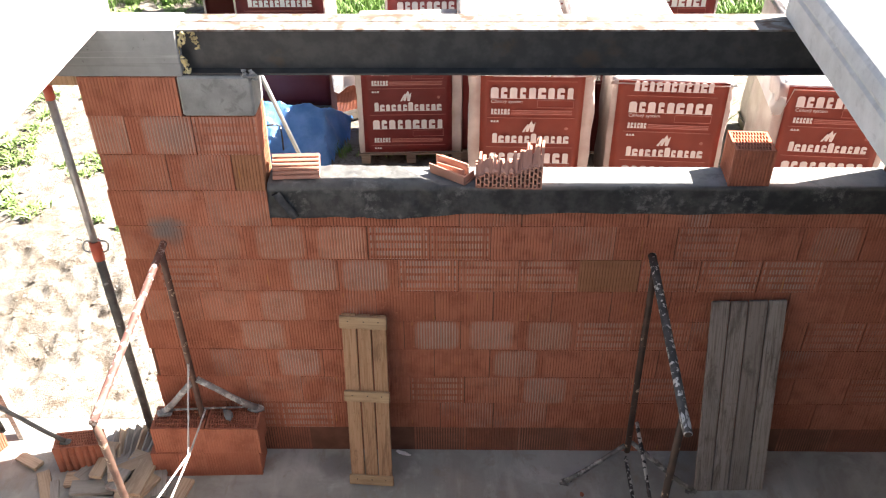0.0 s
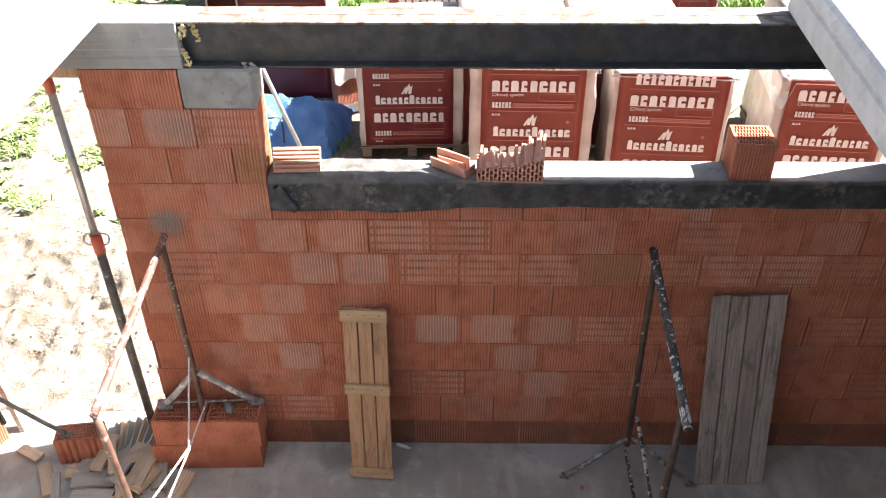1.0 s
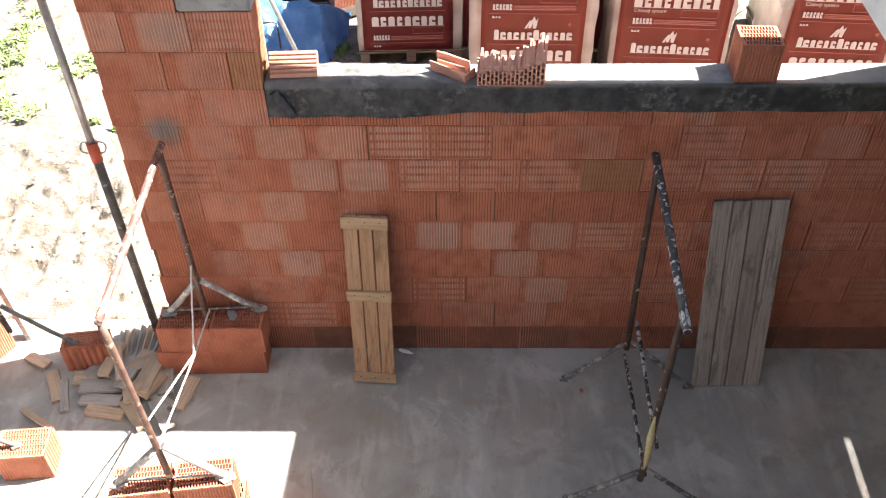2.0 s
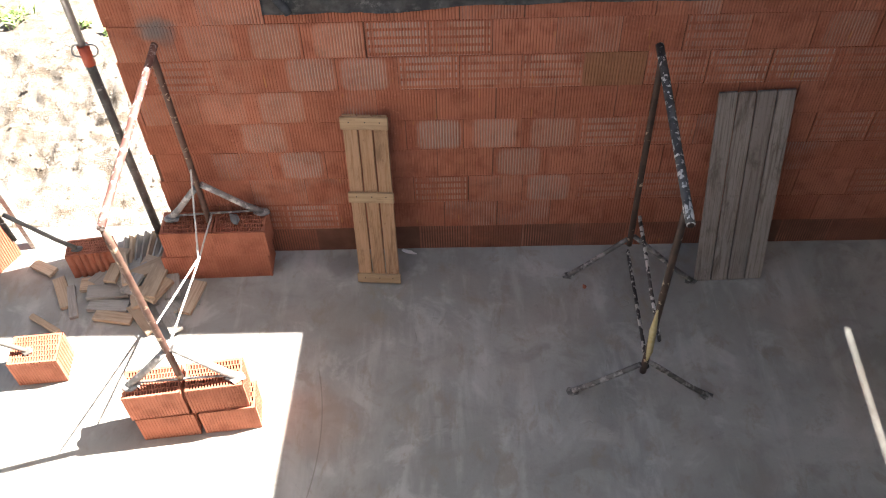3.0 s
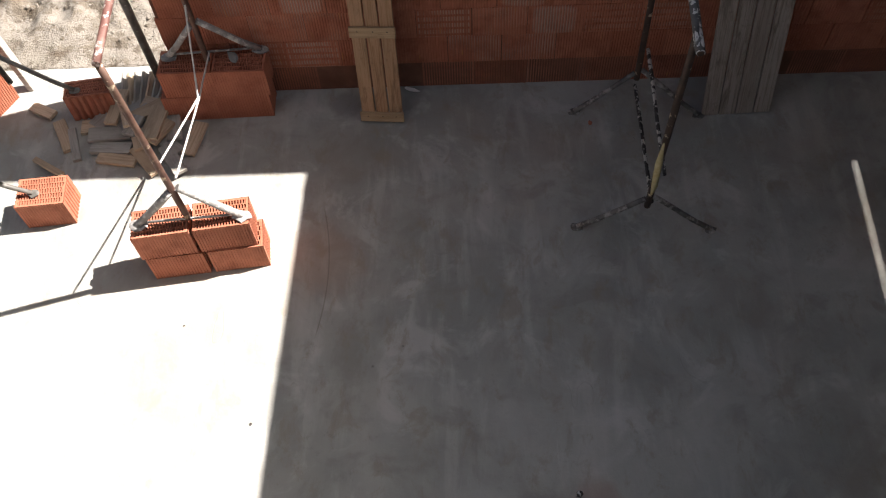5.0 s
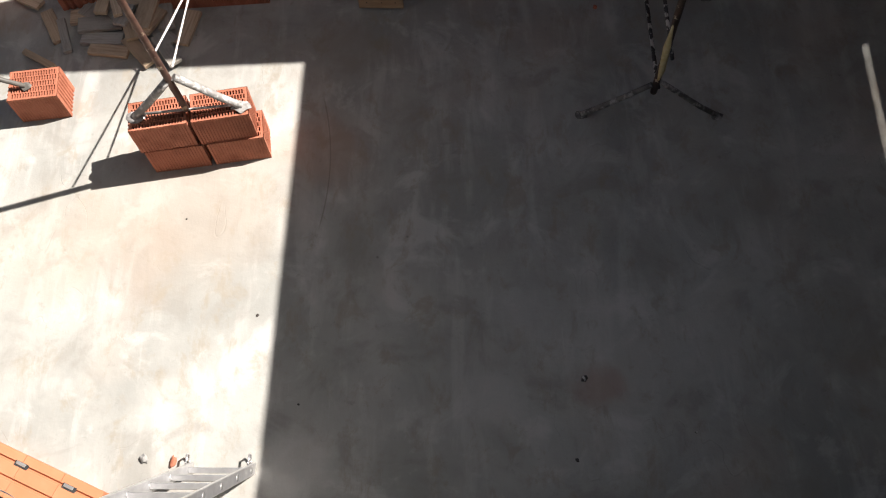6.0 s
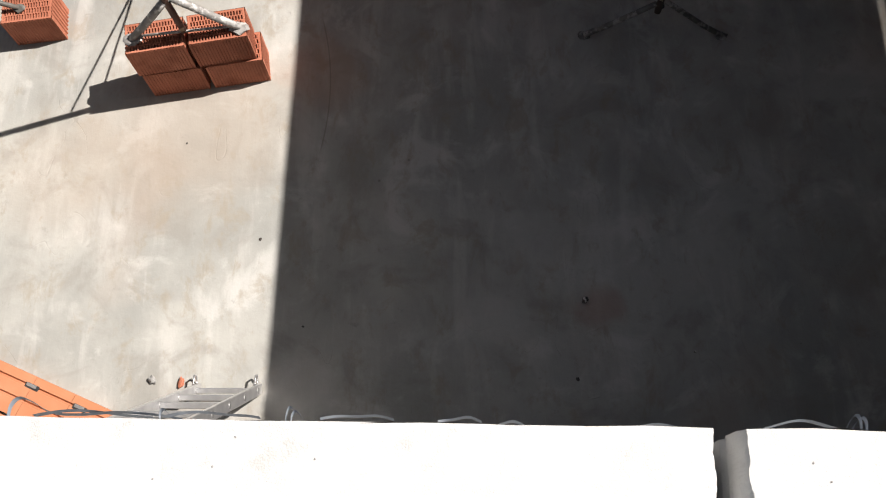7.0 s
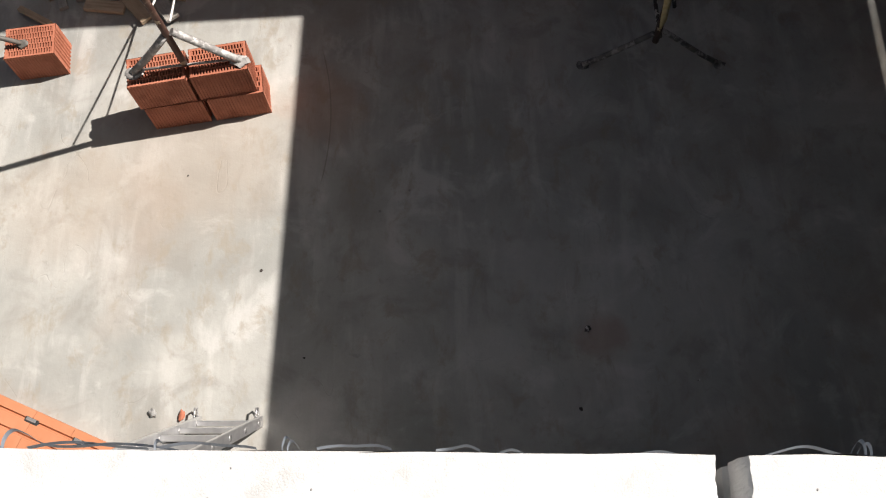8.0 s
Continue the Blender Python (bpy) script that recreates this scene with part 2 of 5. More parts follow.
def plain_material(name, a, b, rough=0.6, metal=0.0, scale=8.0, bump=0.15, spec=0.5):
    n = Nodes(name)
    c = n.mix(n.step(n.noise(scale, 4.0), 0.3, 0.72), a, b)
    n.bump(n.noise(scale * 6, 4.0), bump, 0.004)
    return n.done(c, rough, metal, spec)


M_BRICK = brick_material("ribbed_clay")
WALL_CLAY = {".": M_BRICK, "P": brick_material("clay_with_pale_patch", "patch", 0.72), "p": brick_material("clay_with_faint_patch", "patch", 0.40),
             "B": brick_material("clay_with_dashes", "banded", 0.72), "b": brick_material("clay_with_faint_dashes", "banded", 0.42),
             "s": brick_material("clay_with_streaks", "streak", 0.45), "o": brick_material("olive_clay", "olive")}
# clay of the bottom course, darker in uneven patches
FOOT_CLAY = {".": brick_material("dark_foot_clay", "plain", 0.0, 0.52), "b": brick_material("dark_foot_clay_with_dashes", "banded", 0.45, 0.60), "s": brick_material("dark_foot_clay_with_streaks", "streak", 0.5, 0.56)}
M_CLAY = brick_material("fresh_clay", "loose")
M_PALECLAY = plain_material("pale_broken_clay", (0.44, 0.21, 0.145), (0.52, 0.28, 0.20), 0.85, 0.0, 9.0, 0.4)
M_TILE = plain_material("smooth_orange_clay", (0.43, 0.17, 0.08), (0.50, 0.21, 0.11), 0.75, 0.0, 5.0)
M_JOINT = plain_material("joint_shadow_clay", (0.12, 0.05, 0.03), (0.18, 0.08, 0.05), 0.95)
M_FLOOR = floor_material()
M_CAST = concrete_material("cast_concrete", (0.225, 0.227, 0.223), (0.31, 0.312, 0.304), (0.16, 0.16, 0.157), 5.0, 0.9, 0.6)
M_RING = formed_concrete()
M_SLAB = concrete_material("pale_slab_concrete", (0.52, 0.52, 0.512), (0.63, 0.63, 0.62), (0.43, 0.43, 0.422), 5.0, 0.85, 0.4)
M_SILL = concrete_material("sill_concrete", (0.225, 0.219, 0.207), (0.30, 0.293, 0.276), (0.15, 0.145, 0.138), 4.0)
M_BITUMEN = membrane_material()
M_STEEL = splashed_metal("mill_scale_steel", (0.038, 0.040, 0.042), (0.066, 0.066, 0.065), (0.075, 0.056, 0.042), 0.56, 0.70, 5.0, 0.3, 0.5)
M_RUST = splashed_metal("rusty_flange", (0.085, 0.048, 0.030), (0.125, 0.092, 0.070), (0.19, 0.18, 0.168), 0.40, 0.56, 13.0, 0.0, 0.8)
M_TUBE_DARK = splashed_metal("black_tube", (0.035, 0.032, 0.03), (0.08, 0.06, 0.05), (0.62, 0.61, 0.58), 0.61, 0.64)
M_TUBE_WORN = splashed_metal("worn_dark_tube", (0.10, 0.095, 0.085), (0.17, 0.16, 0.145), (0.40, 0.38, 0.35), 0.60, 0.68)
M_TUBE_BAR = splashed_metal("plaster_splashed_bar", (0.04, 0.038, 0.036), (0.10, 0.096, 0.09), (0.58, 0.565, 0.52), 0.565, 0.60, 34.0)
M_BRACE = splashed_metal("caked_brace", (0.04, 0.038, 0.036), (0.08, 0.075, 0.07), (0.58, 0.57, 0.54), 0.50, 0.54, 22.0)
M_TUBE_RED = splashed_metal("rusty_red_tube", (0.125, 0.052, 0.042), (0.20, 0.115, 0.095), (0.46, 0.40, 0.375), 0.53, 0.62, 30.0)
M_TUBE_RUST = splashed_metal("rust_brown_tube", (0.085, 0.042, 0.032), (0.14, 0.082, 0.06), (0.48, 0.38, 0.27), 0.60, 0.66, 20.0)
M_CAKE = splashed_metal("caked_plaster", (0.42, 0.41, 0.39), (0.60, 0.59, 0.57), (0.12, 0.115, 0.11), 0.56, 0.60, 38.0, 0.0, 0.85)
M_TUBE_GREY = splashed_metal("grey_caked_steel", (0.24, 0.23, 0.22), (0.36, 0.35, 0.335), (0.56, 0.55, 0.53), 0.50, 0.62)
M_TUBE_LEG = splashed_metal("dusty_dark_leg", (0.11, 0.103, 0.095), (0.19, 0.18, 0.166), (0.38, 0.365, 0.34), 0.48, 0.62, 20.0)
M_TUBE_BROWN = splashed_metal("brown_tube", (0.05, 0.033, 0.027), (0.085, 0.054, 0.04), (0.55, 0.46, 0.34), 0.62, 0.66)
M_GALV = plain_material("galvanised_tube", (0.30, 0.30, 0.30), (0.42, 0.42, 0.41), 0.45, 0.7, 20.0)
M_REDPAINT = plain_material("red_painted_steel", (0.38, 0.06, 0.03), (0.5, 0.10, 0.05), 0.5)
M_ALU = plain_material("aluminium", (0.60, 0.60, 0.61), (0.72, 0.72, 0.72), 0.32, 0.8, 20.0, 0.05)
M_ROPE = plain_material("plastered_rope", (0.55, 0.53, 0.50), (0.72, 0.70, 0.67), 0.8, 0.0, 40.0, 0.5)
M_PALE = wood_material("pale_batten", (0.42, 0.30, 0.18), (0.46, 0.33, 0.20), (0.30, 0.20, 0.115), 0, (0.24, 0.16, 0.095))
M_PINE = wood_material("pine_board", (0.37, 0.218, 0.128), (0.44, 0.278, 0.168), (0.27, 0.158, 0.078), 2, (0.17, 0.10, 0.055))
M_GREYWOOD = wood_material("weathered_board", (0.275, 0.234, 0.208), (0.365, 0.318, 0.285), (0.18, 0.142, 0.118), 2, (0.10, 0.078, 0.062))
M_OFFCUT = wood_material("timber_offcut", (0.43, 0.33, 0.23), (0.58, 0.46, 0.335), (0.37, 0.275, 0.185), 0, (0.27, 0.20, 0.14))
M_OFFGREY = wood_material("grey_timber_offcut", (0.34, 0.32, 0.29), (0.44, 0.42, 0.38), (0.29, 0.272, 0.245), 0, (0.21, 0.195, 0.17))
M_FOAM = plain_material("mounting_foam", (0.52, 0.42, 0.20), (0.62, 0.54, 0.32), 0.9, 0.0, 30.0, 0.8)
M_MORTAR = concrete_material("mortar", (0.27, 0.268, 0.26), (0.34, 0.335, 0.32), (0.20, 0.198, 0.19), 12.0)
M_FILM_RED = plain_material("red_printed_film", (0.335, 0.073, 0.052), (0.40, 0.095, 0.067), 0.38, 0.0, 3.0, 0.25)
# the red film again, darkened: the packs' shade is put into its colour
M_FILM_SHADED = plain_material("shaded_red_printed_film", (0.24, 0.042, 0.042), (0.31, 0.058, 0.055), 0.38, 0.0, 3.0, 0.25)
M_FILM = plain_material("milky_film", (0.37, 0.305, 0.275), (0.52, 0.47, 0.44), 0.35, 0.0, 4.0, 0.6)
M_FILM_TOP = plain_material("white_film", (0.74, 0.70, 0.69), (0.82, 0.80, 0.79), 0.4, 0.0, 6.0, 0.5)
M_PRINT = plain_material("white_print", (0.62, 0.60, 0.585), (0.71, 0.69, 0.675), 0.45)
M_PRINT_DIM = plain_material("faded_print", (0.46, 0.16, 0.13), (0.52, 0.21, 0.175), 0.4)
M_TARP = plain_material("blue_tarpaulin", (0.11, 0.29, 0.60), (0.24, 0.46, 0.78), 0.34, 0.0, 5.0, 0.9)
M_STRAP = plain_material("plastic_strap", (0.22, 0.25, 0.30), (0.36, 0.40, 0.45), 0.35)
M_PALLET = wood_material("pallet_wood", (0.16, 0.13, 0.10), (0.24, 0.20, 0.155), (0.10, 0.08, 0.06), 0)
M_LEAF = plain_material("weed_leaf", (0.15, 0.23, 0.06), (0.24, 0.33, 0.12), 0.6, 0.0, 2.0)
M_GRASS = plain_material("grass_blade", (0.075, 0.16, 0.022), (0.14, 0.24, 0.05), 0.6, 0.0, 0.8)


def ground_material():
    """Dry yellowish loam, crumbly, with darker hollows and paler crusts."""
    n = Nodes("dry_loam")
    c = n.mix(n.step(n.noise(0.8, 5.0, 0.6), 0.35, 0.65), (0.198, 0.178, 0.148), (0.262, 0.238, 0.206))
    c = n.mix(n.math("MULTIPLY", n.step(n.noise(3.4, 7.0, 0.68, n.scaled(1.0, 1.5, 1.0), 0.8), 0.48, 0.62), 0.65), c, (0.125, 0.097, 0.068))
    c = n.mix(n.math("MULTIPLY", n.step(n.noise(9.0, 6.0, 0.70, None, 0.5), 0.51, 0.60), 0.65), c, (0.080, 0.060, 0.041))
    c = n.mix(n.math("MULTIPLY", n.step(n.noise(16.0, 4.0, 0.6), 0.56, 0.70), 0.5), c, (0.29, 0.272, 0.245))
    n.bump(n.math("ADD", n.noise(26.0, 6.0, 0.65), n.noise(90.0, 3.0)), 0.8, 0.03)
    return n.done(c, 0.95, 0.0, 0.2)


M_GROUND = ground_material()


# ---- mesh helpers ----
def part(name, bm, material, parent=None, label=""):
    me = bpy.data.meshes.new(name)
    bm.to_mesh(me)
    bm.free()
    me.materials.append(material)
    ob = new(name, me)
    if parent:
        ob.parent = parent
    if label:
        ob["label"] = label
    return ob


def thing(name, label, category, m=None, group="", kind=""):
    ob = new(name)
    ob.empty_display_size = 0.1
    if m is not None:
        ob.matrix_basis = m
    return tagged(ob, label, category, group, kind)


def box(bm, centre, size, m=None, bevel=0.0):
    b = bmesh.new() if bevel else bm
    made = bmesh.ops.create_cube(b, size=1.0, matrix=(m if m is not None else Matrix()) @ Matrix.Translation(centre) @ Matrix.Diagonal((*size, 1)))
    if bevel:
        bmesh.ops.bevel(b, geom=b.edges[:], offset=bevel, segments=1, affect="EDGES")
        me = bpy.data.meshes.new("tmp")
        b.to_mesh(me)
        b.free()
        bm.from_mesh(me)
        bpy.data.meshes.remove(me)
    return made


def boxed(centre, size, m=None, bevel=0.0):
    bm = bmesh.new()
    box(bm, centre, size, m, bevel)
    return bm


def tube(bm, points, radius, sides=10, wobble=0.0):
    """A round bar through the points, with closed ends; radius may be one number or one a point."""
    pts = [Vector(p) for p in points]
    rad = radius if isinstance(radius, (list, tuple)) else [radius] * len(pts)
    rings, side = [], None
    for i, p in enumerate(pts):
        d = (pts[min(i + 1, len(pts) - 1)] - pts[max(i - 1, 0)]).normalized()
        if side is None:
            side = d.orthogonal().normalized()
        side = (side - d * side.dot(d)).normalized()
        up = d.cross(side)
        ring = []
        for k in range(sides):
            a = 2 * math.pi * k / sides
            r = rad[i] * (1 + wobble * noise.noise(p * 9 + Vector((k, i, 0))))
            ring.append(bm.verts.new(p + (side * math.cos(a) + up * math.sin(a)) * r))
        rings.append(ring)
    for a, b in zip(rings, rings[1:]):
        for k in range(sides):
            f = bm.faces.new((a[k], a[(k + 1) % sides], b[(k + 1) % sides], b[k]))
            f.smooth = True
    bm.faces.new(rings[0][::-1])
    bm.faces.new(rings[-1])
    return bm


def tubed(points, radius, sides=10, wobble=0.0):
    return tube(bmesh.new(), points, radius, sides, wobble)


def prism(bm, outline, z0, z1, top=True):
    low = [bm.verts.new((x, y, z0)) for x, y in outline]
    high = [bm.verts.new((x, y, z1)) for x, y in outline]
    n = len(outline)
    for k in range(n):
        bm.faces.new((low[k], low[(k + 1) % n], high[(k + 1) % n], high[k]))
    bm.faces.new(low[::-1])
    if top:
        bm.faces.new(high)


def lump(bm, centre, size, seed, rough=0.35, level=2):
    """A rough stone-like or mortar-like lump."""
    made = bmesh.ops.create_icosphere(bm, subdivisions=level, radius=1.0)
    for v in made["verts"]:
        k = 1 + rough * noise.noise(v.co * 1.7 + Vector((seed, seed * 2.1, 0)))
        v.co = Vector((v.co.x * size[0] * k, v.co.y * size[1] * k, v.co.z * size[2] * k)) + Vector(centre)


def lumped(centre, size, seed, rough=0.35, level=2):
    bm = bmesh.new()
    lump(bm, centre, size, seed, rough, level)
    return bm


def strip(bm, pts, across, thick):
    """A flat band along pts."""
    rows = []
    for p in pts:
        p, a = Vector(p), Vector(across)
        rows.append([bm.verts.new(p + s * a / 2 + Vector((0, 0, h))) for s, h in ((-1, 0), (1, 0), (1, thick), (-1, thick))])
    for a, b in zip(rows, rows[1:]):
        for k in range(4):
            bm.faces.new((a[k], a[(k + 1) % 4], b[(k + 1) % 4], b[k]))
    bm.faces.new(rows[0][::-1])
    bm.faces.new(rows[-1])


# ---- clay blocks ----
BD, LH = 0.24, 0.238


def block_outline(length, depth, rib=0.0065, tongues=True, pitch=RIB):
    """Plan of a block, front towards -y, centred on x: fine ribs in front, tongues on the ends."""
    pts = []
    n = max(2, round(length / pitch))
    p = length / n
    for k in range(n):
        x = -length / 2 + k * p
        pts += [(x + 0.30 * p, 0.0), (x + 0.72 * p, 0.0), (x + 1.01 * p, rib)] if k < n - 1 else [(x + 0.20 * p, 0.0), (x + p, 0.0)]
    ends = []
    if tongues:
        for k in range(6):
            y = 0.025 + k * (depth - 0.05) / 6
            w = (depth - 0.05) / 6
            ends += [(y, 0.0), (y + 0.15 * w, -0.007), (y + 0.55 * w, -0.007), (y + 0.70 * w, 0.0)]
    pts += [(length / 2 + e, y) for y, e in ends]
    pts += [(length / 2, depth), (-length / 2, depth)]
    pts += [(-length / 2 - e, y) for y, e in reversed(ends)]
    pts += [(-length / 2, 0.0)]
    return pts


def block_mesh(length, height, depth=BD, name="block", mat=None):
    bm = bmesh.new()
    prism(bm, block_outline(length, depth, 0.005), 0, height)
    me = bpy.data.meshes.new(name)
    bm.to_mesh(me)
    bm.free()
    me.materials.append(mat or M_BRICK)
    return me


def loose_block_bm(length=0.372, depth=0.24, height=0.249, deep=0.14, rib=0.0065, pitch=RIB, rows=5, cols=0):
    """A hollow block with its staggered lattice of slots open at the top, one connected skin inside the ribbed shell."""
    bm = bmesh.new()
    prism(bm, block_outline(length, depth, rib, True, pitch), 0, height, top=False)
    cols, shell, web = cols or max(5, round(length / 0.0195)), 0.011, 0.0062
    il, idp = length - 2 * shell - 0.008, depth - 2 * shell - 0.004
    half = il / cols / 2
    xs = [-length / 2 + 0.004, -il / 2]
    for k in range(2 * cols):
        x = -il / 2 + half * k
        xs += [x + web / 2, x + half - web / 2] if k else [x + web / 2, x + half - web / 2]
    xs += [il / 2, length / 2 - 0.004]
    y0 = 0.002 + shell
    ys = [0.004]
    for j in range(rows):
        ys += [y0 + idp * j / rows + web / 2, y0 + idp * (j + 1) / rows - web / 2]
    ys.append(depth - 0.002)
    known = {}

    def vert(i, j, low):
        key = (i, j, low)
        if key not in known:
            known[key] = bm.verts.new((xs[i], ys[j], height - deep * low))
        return known[key]

    def slot(i, j):
        if j % 2 == 0 or not 2 <= i < len(xs) - 3:
            return False
        if j in (0, len(ys) - 2):
            return False
        k = (i - 2) // 2
        odd = (j // 2) % 2
        if (i - 2) % 2 == 0:
            return True
        return k % 2 == (0 if odd else 1)

    for i in range(len(xs) - 1):
        for j in range(len(ys) - 1):
            low = slot(i, j)
            bm.faces.new((vert(i, j, low), vert(i + 1, j, low), vert(i + 1, j + 1, low), vert(i, j + 1, low)))
            if low:
                for (di, dj), (a, b) in (((-1, 0), ((i, j), (i, j + 1))), ((1, 0), ((i + 1, j + 1), (i + 1, j))), ((0, -1), ((i + 1, j), (i, j))), ((0, 1), ((i, j + 1), (i + 1, j + 1)))):
                    if not slot(i + di, j + dj):
                        bm.faces.new((vert(*a, 0), vert(*a, 1), vert(*b, 1), vert(*b, 0)))
    return bm


LOOSE = {}


def loose_block(m, label, group="loose clay blocks", length=0.366, depth=0.215):
    """A whole hollow block standing with its slots up, at the pose of its front bottom middle."""
    if (length, depth) in LOOSE:
        ob = new("hollow_block", LOOSE[length, depth])
    else:
        ob = part("hollow_block", loose_block_bm(length, depth, LH, rib=0.0045), M_CLAY)
        LOOSE[length, depth] = ob.data
    ob.matrix_basis = m
    return tagged(ob, label, "clay block", group)


# ---- setting ----
X0, X1 = -2.255, 6.4
WX0, WX1 = -1.312, 2.36
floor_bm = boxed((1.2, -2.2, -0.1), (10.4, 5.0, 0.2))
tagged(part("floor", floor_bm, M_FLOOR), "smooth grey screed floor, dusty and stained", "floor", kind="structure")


def ground_height(x, y):
    if y < 0.305:
        return -0.24
    e = min(1.0, (y - 0.305) / 0.04)
    t = min(1.0, max(0.0, (y - 0.7) / 1.5))
    if x > -2.6:
        t *= max(0.0, 1 - (x + 2.6) / 1.2)
    if y > 2.6:
        t *= 1 - max(0.0, min(1.0, (x + 3.3) / 0.5)) * min(1.0, (y - 2.6) / 0.8)
    bank = 0.30 * t * t * (3 - 2 * t)
    p = Vector((x * 1.6, y * 1.6, 0.3))
    rough = 0.05 * noise.fractal(p, 0.9, 2.0, 4)
    c = noise.noise(Vector((x * 7.1, y * 7.1, 7.7)))
    clod = 0.05 * max(0.0, c) + 0.036 * (noise.ridged_multi_fractal(Vector((x * 3.4, y * 4.6, 2.0)), 0.8, 2.2, 5, 1.0, 2.0) - 0.8)
    near = 1.0 if -9 < x < 7 and y < 9 else 0.2
    w = math.exp(-((y - 1.5) / 0.75) ** 2) if x < -1.7 else 0.1
    return -0.04 - 0.2 * (1 - e) + bank + near * e * (rough + clod * (0.2 + 1.5 * w))


def build_ground():
    fine_x = [-9 + 0.15 * k for k in range(0, 26)] + [-5.1 + 0.028 * k for k in range(0, 111)] + [-1.9 + 0.2 * k for k in range(0, 48)]
    fine_y = [0.30, 0.318, 0.335, 0.35] + [0.375 + 0.028 * k for k in range(0, 91)] + [2.98 + 0.2 * k for k in range(0, 55)]
    xs = [-1500, -300, -80, -30, -14] + fine_x + [12, 20, 60, 300, 1500]
    ys = [-1500, -300, -60, -15, -5, 0.0] + fine_y + [16, 22, 40, 100, 400, 1500]
    verts = [(x, y, ground_height(x, y)) for y in ys for x in xs]
    n = len(xs)
    faces = [(j * n + i, j * n + i + 1, j * n + n + i + 1, j * n + n + i) for j in range(len(ys) - 1) for i in range(n - 1)]
    me = bpy.data.meshes.new("ground")
    me.from_pydata(verts, [], faces)
    for f in me.polygons:
        f.use_smooth = True
    me.materials.append(M_GROUND)
    tagged(new("ground", me), "dry crumbly yellowish loam round the building site", "ground", kind="structure")


build_ground()

clods = bmesh.new()
rc = random.Random(21)
for k in range(700):
    x, y = rc.uniform(-4.8, -2.35), rc.uniform(0.6, 2.4)
    r = rc.choice((0.005, 0.006, 0.008, 0.010, 0.013, 0.018))
    lump(clods, (x, y, ground_height(x, y) + r * 0.1), (r, r * rc.uniform(0.7, 1.2), r * 0.6), k, 0.6, 1)
tagged(part("clods", clods, M_GROUND), "dry clods of loam strewn over the bank", "clods", kind="stuff")

# far wall: core, concrete bearing, sill; its blocks follow at the end
wall_bm = bmesh.new()
box(wall_bm, ((X0 + WX0) / 2, 0.125, 1.367), (WX0 - X0 - 0.02, 0.218, 2.730))
box(wall_bm, ((WX0 + WX1) / 2, 0.125, 1.046), (WX1 - WX0 + 0.02, 0.218, 2.092))
box(wall_bm, ((WX1 + X1) / 2, 0.125, 1.484), (X1 - WX1, 0.218, 2.966))
wall_north = tagged(part("wall_north", wall_bm, M_JOINT), "ribbed orange clay block wall, unplastered, with a wide window opening", "wall", kind="structure")

# south and east walls are unseen; their grey is chosen for neutral bounce light
wall_south = tagged(part("wall_south", boxed((1.0, -4.52, 1.49), (10.8, 0.24, 2.98)), M_CAST), "unseen wall under the slab edge, grey to keep bounce light neutral", "wall", kind="structure")
tagged(part("ring_beam", boxed((1.0, -4.52, 3.112), (10.8, 0.24, 0.255), bevel=0.006), M_RING), "grey cast concrete ring beam under the slab ends", "beam", kind="structure")
tagged(part("wall_rear", boxed((1.0, -8.48, 1.62), (10.8, 0.24, 3.235)), M_BRICK), "clay block wall", "wall", kind="structure")
wall_east = tagged(part("wall_east", boxed((6.52, -2.1, 1.62), (0.24, 4.18, 3.235)), M_CAST), "unseen wall closing the room, grey to keep bounce light neutral", "wall", kind="structure")

ring = tagged(part("ring_beam", boxed((-2.935, 0.12, 3.107), (2.52, 0.244, 0.266), bevel=0.006), M_RING),
              "grey cast concrete ring beam over the block wall", "beam", kind="structure")
tagged(part("ring_beam", boxed((4.6, 0.097, 3.107), (3.64, 0.244, 0.266), bevel=0.006), M_RING), "grey cast concrete ring beam over the block wall", "beam", kind="structure")

bearing = part("bearing_pad", boxed((-1.512, 0.118, 2.856), (0.402, 0.25, 0.236), bevel=0.012), M_CAST)
tagged(bearing, "grey concrete bearing pad under the steel beam", "concrete pad", kind="structure")
tagged(part("bearing_pad", boxed((2.60, 0.118, 2.856), (0.46, 0.236, 0.236), bevel=0.012), M_CAST), "grey concrete bearing pad under the steel beam", "concrete pad", kind="structure")


